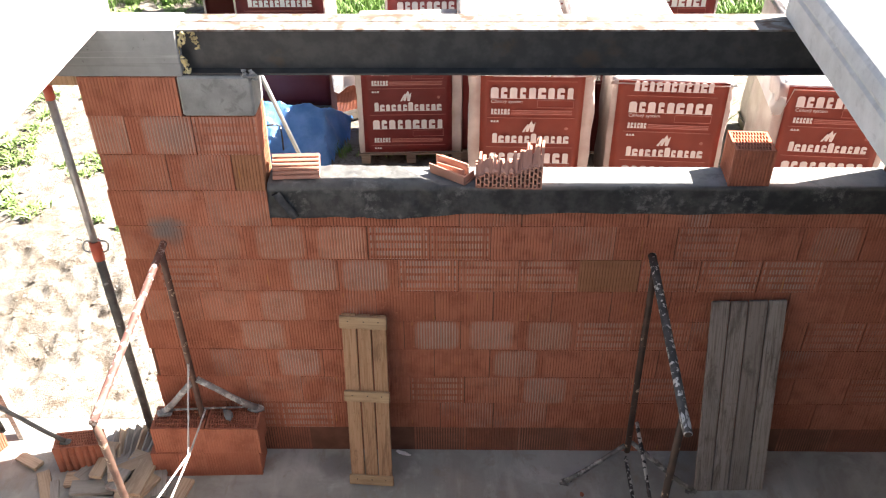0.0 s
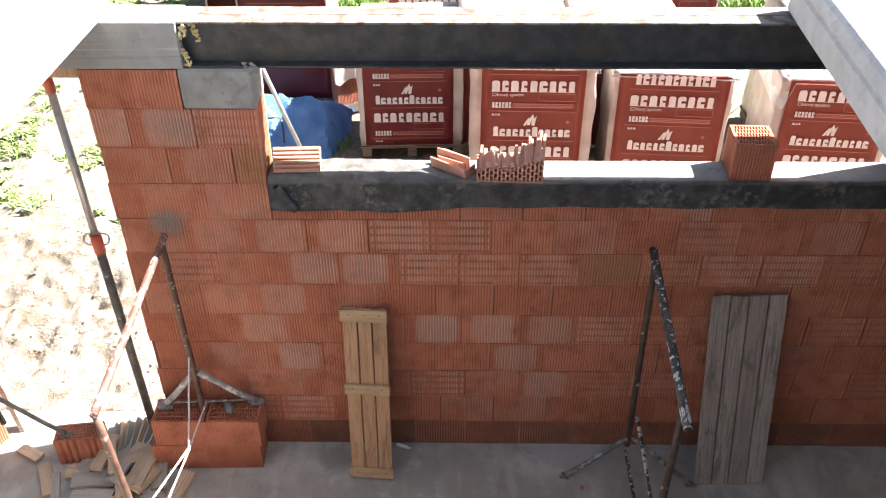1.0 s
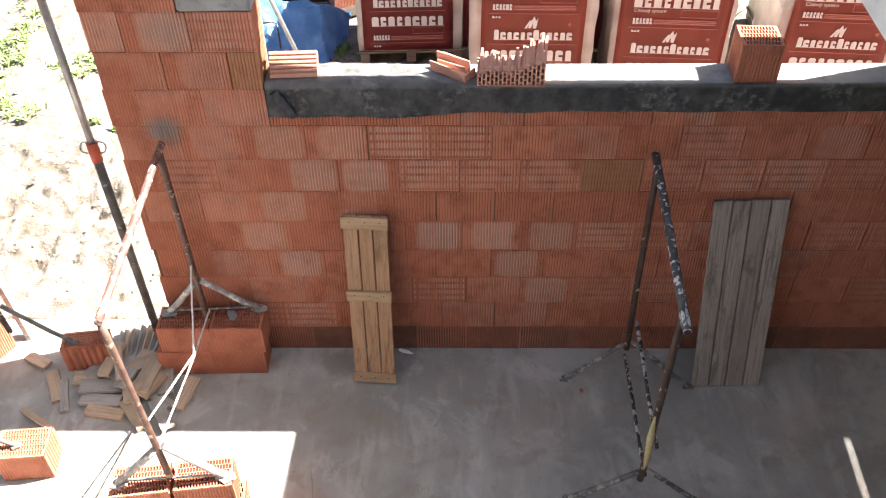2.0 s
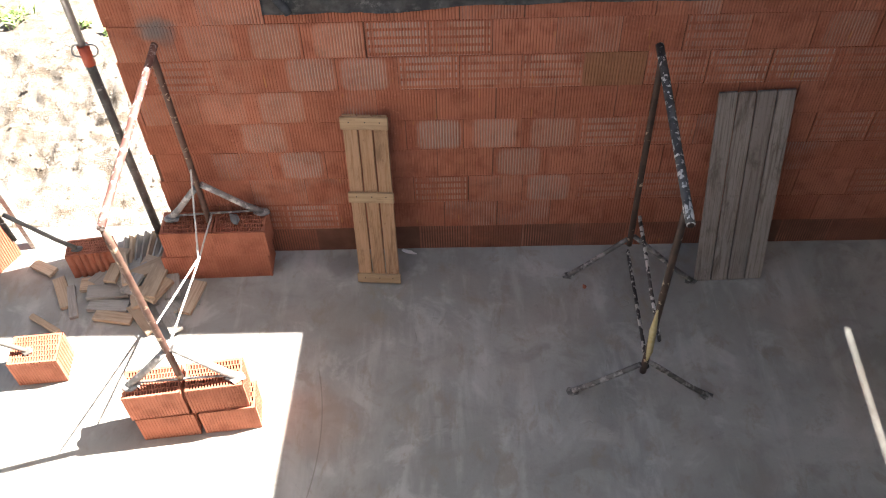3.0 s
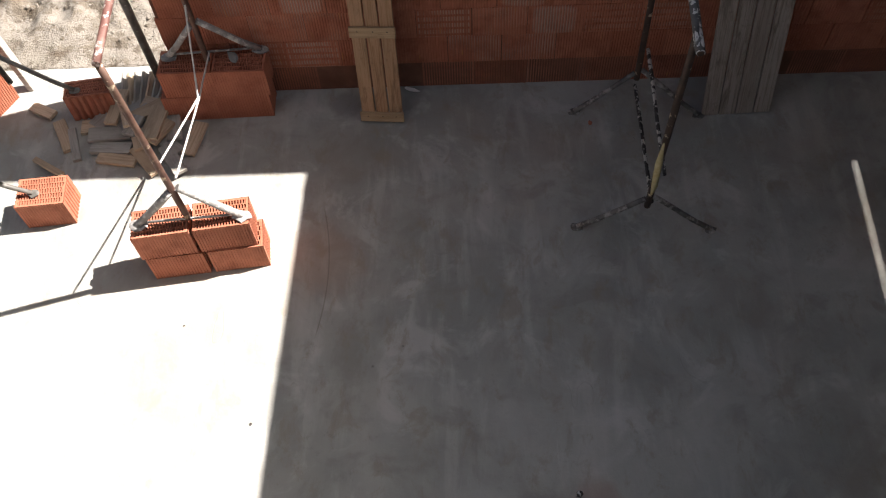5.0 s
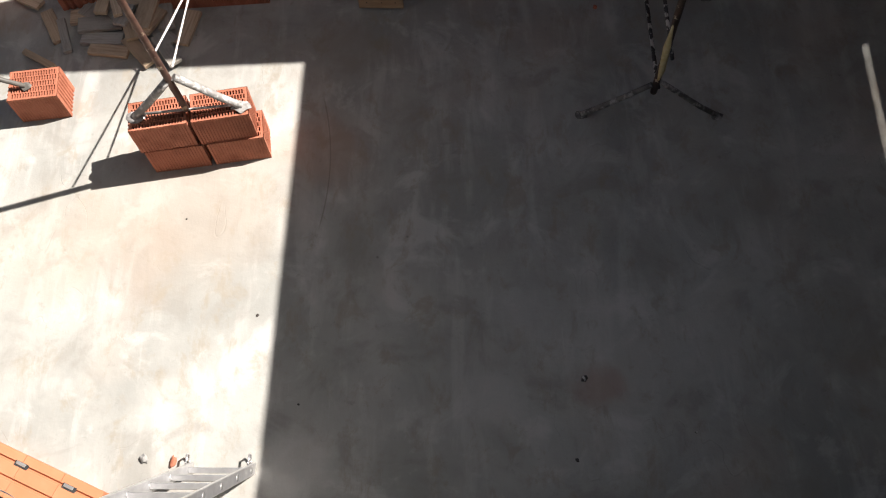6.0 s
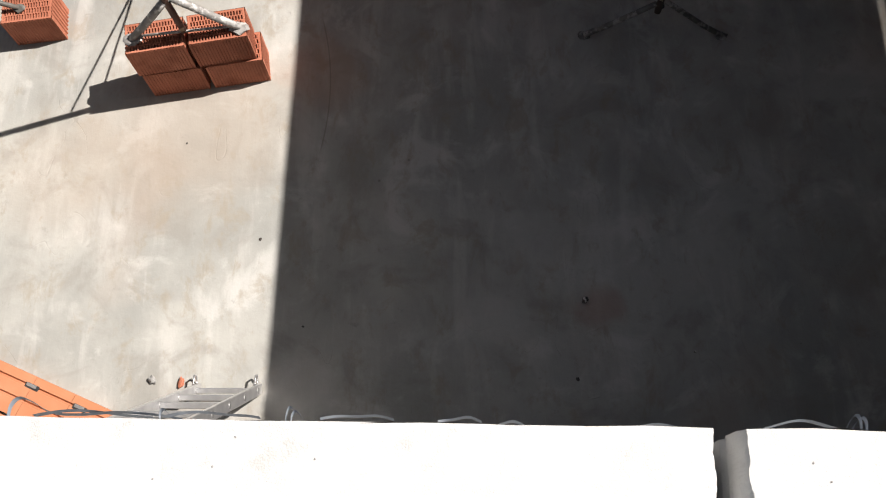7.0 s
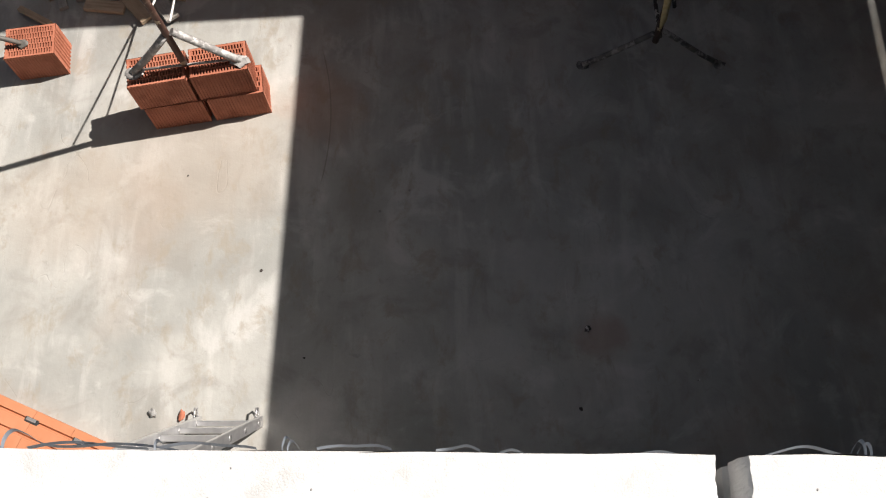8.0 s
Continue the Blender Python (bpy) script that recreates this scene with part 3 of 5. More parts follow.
def hollow_slab(x0, x1, y0, y1, label, inset=0.036, steps=14, chip=0.0, turn=None, lean=0.0, lean_far=0.0):
    """A prestressed hollow-core slab, long along y, with a joint groove along both sides and chipped arrises."""
    z0, h = 3.243, 0.25
    side = [(0.0, 0.0), (0.0, 0.13), (0.012, 0.145), (0.012, 0.155), (0.0, 0.17), (inset * 0.3, h - 0.03), (inset * 0.75, h - 0.008), (inset, h)]
    prof = [(x0 + a, z0 + b) for a, b in side]
    prof += [(x0 + inset + (x1 - x0 - 2 * inset) * k / 24, z0 + h) for k in range(1, 24)] if chip else []
    prof += [(x1 - a, z0 + b) for a, b in reversed(side)]
    bm = bmesh.new()
    rows = []
    for k in range(steps + 1):
        u = k / steps
        if chip:
            y = y1 - 0.006 * (steps - k) if k > 8 else y0 + (y1 - 0.006 * (steps - 8) - y0) * k / 8
        else:
            y = y0 + (y1 - y0) * u
        row = []
        for x, z in prof:
            p = Vector((x, y, z))
            dx = 0.002 * noise.noise(Vector((x * 3, y * 4, z)))
            dz = 0.0
            if chip and z > z0 + h - 0.035 and min(x - x0, x1 - x) < 0.03:
                dx += chip * noise.fractal(p * 38, 0.7, 2.0, 3)
                dz = -abs(chip * noise.noise(p * 60)) * 0.6
            dx += lean * (y - y1) * (x1 - x) / (x1 - x0) + lean_far * (y - y1) * (x - x0) / (x1 - x0)
            dy = 0.0
            if k in (0, steps):
                dy += 0.006 * noise.noise(Vector((x * 30, z * 30, 1)))
            row.append(bm.verts.new((x + dx, y + dy, z + dz)))
        rows.append(row)
    n = len(prof)
    for a, b in zip(rows, rows[1:]):
        for k in range(n):
            bm.faces.new((a[k], a[(k + 1) % n], b[(k + 1) % n], b[k]))
    bm.faces.new(rows[0])
    bm.faces.new(rows[-1][::-1])
    bmesh.ops.recalc_face_normals(bm, faces=bm.faces[:])
    if turn is not None:
        bm.transform(turn)
    ob = part("floor_slab", bm, M_SLAB)
    return tagged(ob, label, "concrete slab", "hollow-core slabs of the ceiling")


SLAB = "pale precast hollow-core concrete slab lying on the walls"
for x in (-3.262, -4.472, -5.682):
    hollow_slab(x, x + 1.2, -4.19, 0.19, SLAB, lean=0.03, lean_far=0.03)
for x, w in ((1.540, 1.194), (2.746, 1.2), (3.958, 1.147), (5.283, 1.2)):
    hollow_slab(x, x + w, -4.19, 0.19, SLAB, lean=0.05, lean_far=0.05)
# the slabs underfoot lie slightly askew to the window wall
ASKEW = pose(0.065, -4.263, 0, 0, 0, -2.8)
for x in (-3.621, -2.412, -1.203, 0.030, 1.241, 2.452):
    hollow_slab(x, x + 1.203, -4.34, 0.0, SLAB + ", its top bright in the sun", 0.012, 90, 0.0045, ASKEW)

# formwork plank and steel prop under the ring beam
plank = part("formwork_plank", boxed((-2.97, 0.13, 2.942), (1.42, 0.22, 0.06), bevel=0.004), M_PINE)
tagged(plank, "brown formwork plank under the ring beam", "plank")


def steel_prop(x, y, top):
    t = thing("steel_prop", "adjustable steel prop with a galvanised upper tube and red collar", "prop", pose(x, y, 0, 0, -0.75, 0))
    part("base_plate", boxed((0, 0, 0.005), (0.12, 0.12, 0.01)), M_TUBE_DARK, t)
    part("outer_tube", tubed([(0, 0, 0.01), (0, 0, 1.70)], 0.030, 14), M_TUBE_WORN, t, "dark dirty lower tube")
    collar = part("collar", tubed([(0, 0, 1.66), (0, 0, 1.80)], 0.036, 14), M_REDPAINT, t, "red threaded collar")
    part("inner_tube", tubed([(0, 0, 1.70), (0, 0, top - 0.1)], 0.024, 14), M_GALV, t, "galvanised upper tube")
    part("head", tubed([(0, 0, top - 0.13), (0, 0, top - 0.012)], 0.028, 14), M_REDPAINT, t, "red prop head")
    part("head_plate", boxed((0, 0, top - 0.006), (0.13, 0.13, 0.012)), M_REDPAINT, t)
    ring_pts = [(0.085 * math.cos(a) * 0.95, 0.012 * math.sin(3 * a), 1.76 + 0.05 * math.sin(a)) for a in [2 * math.pi * k / 20 for k in range(21)]]
    part("locking_pin", tubed(ring_pts, 0.006, 6), M_GALV, collar, "bent steel locking pin")
    return t


steel_prop(-2.446, 0.12, 2.911)


# ---- steel beam over the opening ----
def i_beam(y, x0, x1, label):
    """A rolled I section 240 high; its top flange carries the sun-bleached rust."""
    z0 = 2.977
    t = thing("steel_beam", label, "beam", group="pair of steel beams")
    def run(name, outline, mat, text):
        bm = bmesh.new()
        a = [bm.verts.new((x0, y + p, z0 + q)) for p, q in outline]
        b = [bm.verts.new((x1, y + p, z0 + q)) for p, q in outline]
        for k in range(len(a)):
            bm.faces.new((a[k], a[(k + 1) % len(a)], b[(k + 1) % len(a)], b[k]))
        bm.faces.new(a[::-1])
        bm.faces.new(b)
        bmesh.ops.recalc_face_normals(bm, faces=bm.faces[:])
        part(name, bm, mat, t, text)
    run("web", [(-0.0045, 0.012), (0.0045, 0.012), (0.0045, 0.245), (-0.0045, 0.245)], M_STEEL, "dark mill-scale web")
    run("bottom_flange", [(-0.053, 0.0), (0.053, 0.0), (0.053, 0.011), (0.006, 0.020), (-0.006, 0.020), (-0.053, 0.011)], M_STEEL, "dark bottom flange")
    run("top_flange", [(-0.053, 0.246), (-0.006, 0.237), (0.006, 0.237), (0.053, 0.246), (0.053, 0.257), (-0.053, 0.257)], M_RUST, "rusty lime-marked top flange")
    return t


i_beam(0.066, -1.69, 2.76, "dark steel I-beam over the window with a rusty top flange")
i_beam(0.178, -1.69, 2.76, "dark steel I-beam over the window with a rusty top flange")

rf = random.Random(17)
for count, edge in ((70, True), (34, False)):
    foam = bmesh.new()
    for k in range(count):
        u = rf.random()
        if edge:
            lump(foam, (-1.664 + 0.022 * math.sin(9 * u) + rf.uniform(-0.018, 0.018), 0.008 + 0.012 * rf.random(), 2.985 + 0.235 * u), (rf.uniform(0.005, 0.011), 0.006, rf.uniform(0.006, 0.014)), k, 0.7, 1)
        else:
            lump(foam, (-1.61 + 0.035 * u + rf.uniform(-0.014, 0.014), 0.058, 3.11 + 0.10 * (1 - u) + rf.uniform(-0.02, 0.02)), (rf.uniform(0.005, 0.010), 0.005, rf.uniform(0.005, 0.010)), k + 90, 0.7, 1)
    tagged(part("mounting_foam", foam, M_FOAM), "yellow mounting foam sealing the end of the steel beam" if edge else "yellow mounting foam stuck on the beam web", "foam", "mounting foam")
blob = bmesh.new()
for k in range(14):
    lump(blob, (-1.37 + 0.10 * random.random(), -0.006 + 0.02 * random.random(), 2.955 + 0.05 * random.random()), (0.014, 0.008, 0.010), k + 9, 0.5, 2)
tagged(part("mortar_dab", blob, M_CAST), "grey mortar dab between pad and beam", "mortar")

# ---- window sill ----
sill = tagged(part("window_sill", boxed((0.524, 0.125, 2.186), (3.668, 0.25, 0.168), bevel=0.006), M_SILL),
              "cast concrete sill of the window opening", "window sill", kind="structure")


def membrane():
    """Black sheet folded over the sill's front edge, with waves along its lower edge."""
    bm = bmesh.new()
    nx, ny = 190, 22
    rows = []
    for j in range(ny + 1):
        row = []
        for i in range(nx + 1):
            x = -1.306 + 3.661 * i / nx
            loose = max(0.0, min(1.0, (0.0 - x) / 0.5))
            reach = 0.015 + 0.222 * max(0.0, min(1.0, (-0.30 - x) / 0.25)) + 0.008 * noise.noise(Vector((x * 4, 3, 0)))
            fall = 0.178 + 0.012 * noise.noise(Vector((x * 3, 0, 0))) + 0.012 * loose
            u = (reach + fall) * j / ny
            wave = 0.014 * noise.noise(Vector((x * 7, u * 6, 1))) + 0.008 * noise.noise(Vector((x * 21, u * 12, 5)))
            amp = 0.25 + loose
            if u < reach:
                y, z = reach - u, 2.276 + 0.004 + abs(wave) * amp * 1.1 + 0.016 * loose * math.sin(math.pi * min(1.0, u / reach) * 0.8)
            else:
                d = u - reach
                y, z = -0.006 - abs(wave) * amp * 1.2 - 0.03 * loose * d / 0.2, 2.278 + 0.012 * loose * max(0.0, 1 - d / 0.05) - d
            row.append(bm.verts.new((x, y, z)))
        rows.append(row)
    for a, b in zip(rows, rows[1:]):
        for i in range(nx):
            bm.faces.new((a[i], a[i + 1], b[i + 1], b[i])).smooth = True
    bmesh.ops.solidify(bm, geom=bm.faces[:], thickness=0.003)
    ob = tagged(part("damp_proof_membrane", bm, M_BITUMEN), "black bitumen membrane folded over the sill, crumpled, dusty, painted paler on top", "membrane")
    curl = bmesh.new()
    pts = []
    for k in range(30):
        a = k / 29 * 2.2 * math.pi
        pts.append((0.018 + 0.006 * k / 29, a))
    lines = []
    for e in (0, 1):
        c = Vector((-1.255 + 0.10 * e, -0.045, 2.26 - 0.165 * e))
        lines.append([curl.verts.new(c + Vector((math.cos(a) * r, math.sin(a) * r * 0.8, math.cos(a) * r * 0.5))) for r, a in pts])
    for k in range(29):
        curl.faces.new((lines[0][k], lines[0][k + 1], lines[1][k + 1], lines[1][k])).smooth = True
    bmesh.ops.solidify(curl, geom=curl.faces[:], thickness=0.003)
    part("rolled_flap", curl, M_BITUMEN, ob, "rolled-up loose corner")


membrane()


# ---- things on the sill ----
SILL_TOP = 2.272
# ribbed slab fragment lying flat beside the jamb
frag = bmesh.new()
prism(frag, block_outline(0.150, 0.075, 0.011, False, 0.025), -0.136, 0.136)
ob = part("block_fragment", frag, M_PALECLAY)
ob.matrix_basis = pose(-1.143, 0.088, SILL_TOP + 0.094, -38, 0, 3) @ pose(0, 0, 0, 0, 90, 0)
tagged(ob, "pale ribbed clay block fragment lying on the sill by the jamb", "block fragment", "broken blocks on the sill")
# split shell lying askew
frag = bmesh.new()
box(frag, (0.0, 0.0, 0.040), (0.25, 0.012, 0.074), pose(0, 0, 0, 12, 0, 0), 0.003)
box(frag, (0.0, 0.055, 0.008), (0.25, 0.11, 0.012))
for k, (y, h, w) in enumerate(((0.035, 0.062, 0.20), (0.068, 0.090, 0.23), (0.102, 0.070, 0.17))):
    box(frag, (-0.012 * k, y, 0.010 + h / 2), (w, 0.009, h), pose(0, 0, 0, 0, 3.0 * k - 4, 2 * k), 0.002)
for k in range(3):
    box(frag, (-0.095 + 0.105 * k, 0.05, 0.030), (0.009, 0.10, 0.045))
ob = part("block_fragment", frag, M_PALECLAY)
ob.matrix_basis = pose(-0.255, 0.10, SILL_TOP, 0, 0, -36)
tagged(ob, "split clay block shell lying askew on the sill", "block fragment", "broken blocks on the sill")
# large broken half, slots towards the room
def broken_half():
    """Webs and staggered bridges of a block split askew, with torn webs leaning back above them."""
    rs = random.Random(8)
    length, deep, columns, slivers = 0.385, 0.16, 16, []
    pitch = (length - 0.010) / columns
    top = lambda u: 0.078 + 0.062 * u + 0.012 * math.sin(9.0 * u)
    shells = [("shell", boxed((0, deep, 0.045), (length, 0.010, 0.09))), ("shell", boxed((0, deep / 2, 0.006), (length, deep, 0.012)))]
    for k in range(columns + 1):
        h = top(k / columns)
        shells.append(("web", boxed((-length / 2 + 0.005 + pitch * k, deep / 2, h / 2), (0.0095, deep, h))))
    for k in range(columns):
        h = top((k + 0.5) / columns)
        z = 0.044 if k % 2 else 0.025
        while z < h + 0.01:
            shells.append(("bridge", boxed((-length / 2 + 0.005 + pitch * (k + 0.5), deep / 2 + 0.002, z), (pitch, deep, 0.0095))))
            z += 0.040
    for k in range(30):
        u = (k + 0.5) / 30
        rise = 0.118 + 0.030 * math.sin(2.2 + 6.0 * u) + 0.030 * u + rs.uniform(-0.024, 0.028)
        m = pose(-length / 2 + length * u, 0.002 + 0.03 * rs.random(), top(u) - 0.012, -60 + rs.uniform(-6, 6), rs.uniform(0, 12), rs.uniform(-6, 6))
        sliver = bmesh.new()
        box(sliver, (0, 0, rise / 2), (0.0125 + 0.006 * rs.random(), 0.009, rise), m)
        box(sliver, (0.005, 0.022, rise * 0.42), (0.007, 0.044, rise * 0.84), m)
        slivers.append(sliver)
    return shells, slivers


shells, slivers = broken_half()
ob = thing("block_fragment", "", "", pose(0.098, -0.012, SILL_TOP + 0.002, 0, 0, -2))
for name, piece in shells:
    part(name, piece, M_PALECLAY, ob)
for sliver in slivers:
    part("sliver", sliver, M_PALECLAY, ob)
tagged(ob, "broken half of a hollow clay block, slots facing the room", "block fragment", "broken blocks on the sill")
# upright cut block
cut = part("hollow_block", loose_block_bm(0.235, 0.235, 0.24), M_CLAY)
cut.matrix_basis = pose(1.49, 0.02, SILL_TOP, 0, 0, -3)
tagged(cut, "upright hollow clay block standing on the sill", "clay block", "loose clay blocks")

# ---- block stacks and trestles ----
def stack_pair(cx, front, turn, z, gap, label, length=0.366, depth=0.215):
    m = pose(cx, front, z, 0, 0, turn)
    for s in (-1, 1):
        loose_block(m @ pose(s * (length + gap) / 2, 0, 0), label, length=length, depth=depth)


# sunlit stack under the near end of the rusty trestle
stack_pair(-1.852, -1.520, 6.2, 0.0, 0.030, "orange hollow clay block in a stack on the floor", 0.353, 0.205)
stack_pair(-1.879, -1.513, 7.2, LH, 0.022, "orange hollow clay block on top of a stack, slots up", 0.348, 0.205)
# stack against the wall under its far end
stack_pair(-1.950, -0.236, 1.6, 0.0, 0.004, "clay block in a stack against the wall", 0.376)
stack_pair(-1.920, -0.234, 0.0, LH, 0.004, "clay block on top of a stack against the wall, slots up")
# single blocks under the third trestle
loose_block(pose(-2.992, -1.122, 0, 0, 0, 5), "single hollow clay block on the sunny floor", length=0.322, depth=0.232)
mid = part("hollow_block", loose_block_bm(0.325, 0.16, LH, 0.14, 0.014, 0.046), M_CLAY)
mid.matrix_basis = pose(-2.868, -0.192, 0, 0, 0, 8)
tagged(mid, "single hollow clay block with deep grooves beside the timber offcuts", "clay block", "loose clay blocks")
for k in range(2):
    loose_block(pose(-3.585, -0.13, LH * k, 0, 0, 62), "hollow clay block at the open edge of the floor")


def trestle(label, far, near, far_post, near_post, far_feet, near_feet, far_apex, near_apex, mats, hang, braces, rod=True, size=(0.0245, 0.0205, 0.0165)):
    """A two-legged scaffold trestle: a top bar on two posts, each on a splayed foot frame."""
    bar_mat, post_mat, leg_mat = mats
    t = thing("scaffold_trestle", label, "trestle", pose(far_post[0], far_post[1], far_feet[0][2]), "scaffold trestles")
    inv = t.matrix_basis.inverted()
    L = lambda p: inv @ Vector(p)
    far, near = Vector(far), Vector(near)
    pts = [far.lerp(near, k / 12) for k in range(13)]
    part("top_bar", tubed([L(p) for p in pts], size[0], 14, 0.12), bar_mat, t, "top bar splashed with dried plaster")
    for post, feet, apex, foot_z in ((far_post, far_feet, far_apex, hang[0]), (near_post, near_feet, near_apex, hang[1])):
        k = (post[1] - far.y) / (near.y - far.y)
        head = far.lerp(near, k)
        base = Vector((post[0], post[1], foot_z))
        p = part("post", tubed([L(base.lerp(Vector((head.x, post[1], head.z - 0.02)), i / 8)) for i in range(9)], size[1], 12, 0.08), post_mat, t)
        for f in feet:
            a = Vector((post[0] + math.copysign(0.022, f[0] - post[0]), post[1], apex + (0.03 if f[0] > post[0] else 0.0)))
            leg = part("leg", tubed([L(a), L(a.lerp(Vector(f), 0.3)), L(a.lerp(Vector(f), 0.7)), L(Vector(f) + Vector((0, 0, 0.016)))], size[2], 9, 0.2), leg_mat, t)
            part("foot_plate", lumped(L(Vector(f) + Vector((0, 0, 0.008))), (2.6 * size[2], 1.95 * size[2], 0.62 * size[2]), f[0] * 7, 0.4), leg_mat, leg, "plaster-caked foot plate")
        if rod and feet is near_feet or rod == 2:
            a, b = Vector(feet[0]) + Vector((0, 0, 0.03)), Vector(feet[1]) + Vector((0, 0, 0.03))
            part("spreader", tubed([L(a), L(b)], 0.008, 8), leg_mat, t)
    for *way, r, mat in braces:
        pts = [Vector(p) for p in way]
        line = [L(a.lerp(b, i / 12)) for a, b in zip(pts, pts[1:]) for i in range(12)] + [L(pts[-1])]
        part("brace", tubed(line, r, 7, 0.5), mat, t, "thin brace caked with plaster")
    return t


trestle("rusty scaffold trestle standing on two block stacks, plaster-splashed",
        (-1.959, -0.072, 1.925), (-1.948, -1.449, 1.852), (-1.942, -0.14), (-1.892, -1.43),
        ((-2.222, -0.085, 0.476), (-1.590, -0.045, 0.476)), ((-2.200, -1.458, 0.476), (-1.568, -1.413, 0.476)), 0.83, 0.79,
        (M_TUBE_RED, M_TUBE_RUST, M_TUBE_GREY), (0.50, 0.50),
        (((-1.945, -0.165, 1.02), (-1.900, -0.615, 0.655), (-1.915, -1.405, 1.01), 0.0062, M_ROPE), ((-1.92, -0.12, 0.55), (-1.895, -0.62, 0.65), (-1.86, -1.41, 0.88), 0.0062, M_ROPE)), 2, (0.0215, 0.0205, 0.0225))
black = trestle("black scaffold trestle standing on the screed, flecked with plaster",
        (0.971, -0.088, 1.855), (0.928, -1.391, 1.736), (0.993, -0.20), (0.925, -1.27),
        ((0.574, -0.282, 0.0), (1.444, -0.353, 0.0)), ((0.508, -1.255, 0.0), (1.364, -1.304, 0.0)), 0.30, 0.33,
        (M_TUBE_BAR, M_TUBE_BROWN, M_TUBE_LEG), (0.24, 0.25),
        (((0.985, -0.22, 0.20), (0.955, -1.25, 0.26), 0.012, M_BRACE), ((1.02, -0.22, 0.55), (0.985, -1.25, 0.55), 0.012, M_BRACE)), False)
cake = tubed([(0.928, -1.397, 1.736), (0.929, -1.35, 1.740), (0.931, -1.29, 1.745), (0.933, -1.25, 1.749)], [0.021, 0.0255, 0.0255, 0.022], 12, 0.12)
cake.transform(black.matrix_basis.inverted())
part("plaster_cake", cake, M_CAKE, black, "white dried plaster at the bar's end")
# solid disc on the bar's end, its dark colour standing for the hollow's shade
end_disc = tubed([(0.9278, -1.4005, 1.7357), (0.928, -1.396, 1.7361)], [0.017, 0.019], 12)
end_disc.transform(black.matrix_basis.inverted())
part("bar_mouth", end_disc, M_TUBE_BROWN, black, "dark disc standing for the shade in the bar's end")
# lumpy strip added for a yellow smear on the near post
splint = tubed([(0.906, -1.308, 0.93), (0.908, -1.312, 0.75), (0.918, -1.308, 0.52), (0.922, -1.300, 0.42)], [0.006, 0.022, 0.020, 0.008], 6, 0.5)
tagged(part("dried_foam_drip", splint, M_FOAM), "thin lumpy yellowish strip on the trestle post", "foam")
trestle("dark scaffold trestle standing on single blocks at the open side",
        (-3.51, 0.02, 1.535), (-3.535, -1.25, 1.50), (-3.40, -0.10), (-3.43, -1.04),
        ((-3.90, -0.02, 0.0), (-2.955, -0.145, 0.238)), ((-3.90, -1.10, 0.0), (-3.045, -1.03, 0.238)), 0.54, 0.50,
        (M_TUBE_DARK, M_TUBE_DARK, M_TUBE_WORN), (0.3, 0.3), (), False)
stake = part("timber_stake", boxed((0, 0, 0.55), (0.045, 0.07, 1.1), bevel=0.004), M_OFFGREY)
stake.matrix_basis = pose(-3.425, 0.12, 0.0, -5, -8, 0)
tagged(stake, "grey timber stake at the edge of the floor slab", "stake")

# ---- boards against the wall ----
def board_panel(label, m, widths, height, mat, battens, joint, batten_mat=None):
    t = thing("shuttering_board", label, "panel", m, "boards leaning on the wall")
    total = sum(widths)
    x = -total / 2
    for k, w in enumerate(widths):
        h = height + random.uniform(-0.004, 0.004)
        part("board", boxed((x + w / 2, 0, h / 2), (w - joint, 0.022, h), bevel=0.003), mat, t)
        x += w
    for z, w in battens:
        b = part("batten", boxed((0, -0.022, z), (total + 0.012, 0.022, w), bevel=0.003), batten_mat or mat, t)
        for s in (-0.33, 0.02, 0.34):
            part("nail", tubed([(s * total, -0.0325, z + 0.01), (s * total, -0.0345, z + 0.01)], 0.0045, 8), M_TUBE_DARK, b, "dark nail head")
    return t


TILT1 = math.degrees(math.atan2(0.285, 1.32))
board_panel("yellow pine formwork panel with three battens leaning on the wall", pose(-0.785, -0.298, 0.004, -TILT1, 0, -6) @ pose(0, 0, 0, 0, -1.9, 0), (0.102, 0.096, 0.100), 1.345, M_PINE, ((1.297, 0.088), (0.735, 0.078), (0.045, 0.075)), 0.009, M_PALE)
TILT2 = math.degrees(math.atan2(0.315, 1.445))
board_panel("grey weathered board panel leaning on the wall", pose(1.703, -0.336, 0.004, -TILT2, 0, 0.4) @ pose(0, 0, 0, 0, -1.95, 0), (0.120, 0.116, 0.124, 0.120), 1.482, M_GREYWOOD, (), 0.008)


# ---- timber offcuts on the floor ----
def offcut(x, y, z, turn, length, width, thick, tip=0.0, lean=0.0, grey=False):
    ob = part("timber_offcut", boxed((0, 0, thick / 2), (length, width, thick), bevel=0.002), M_OFFGREY if grey else M_OFFCUT)
    ob.matrix_basis = pose(x, y, z, lean, tip, turn)
    return tagged(ob, "grey weathered timber offcut in a heap on the floor" if grey else "short brown timber offcut in a heap on the floor", "timber offcut", "timber offcuts")


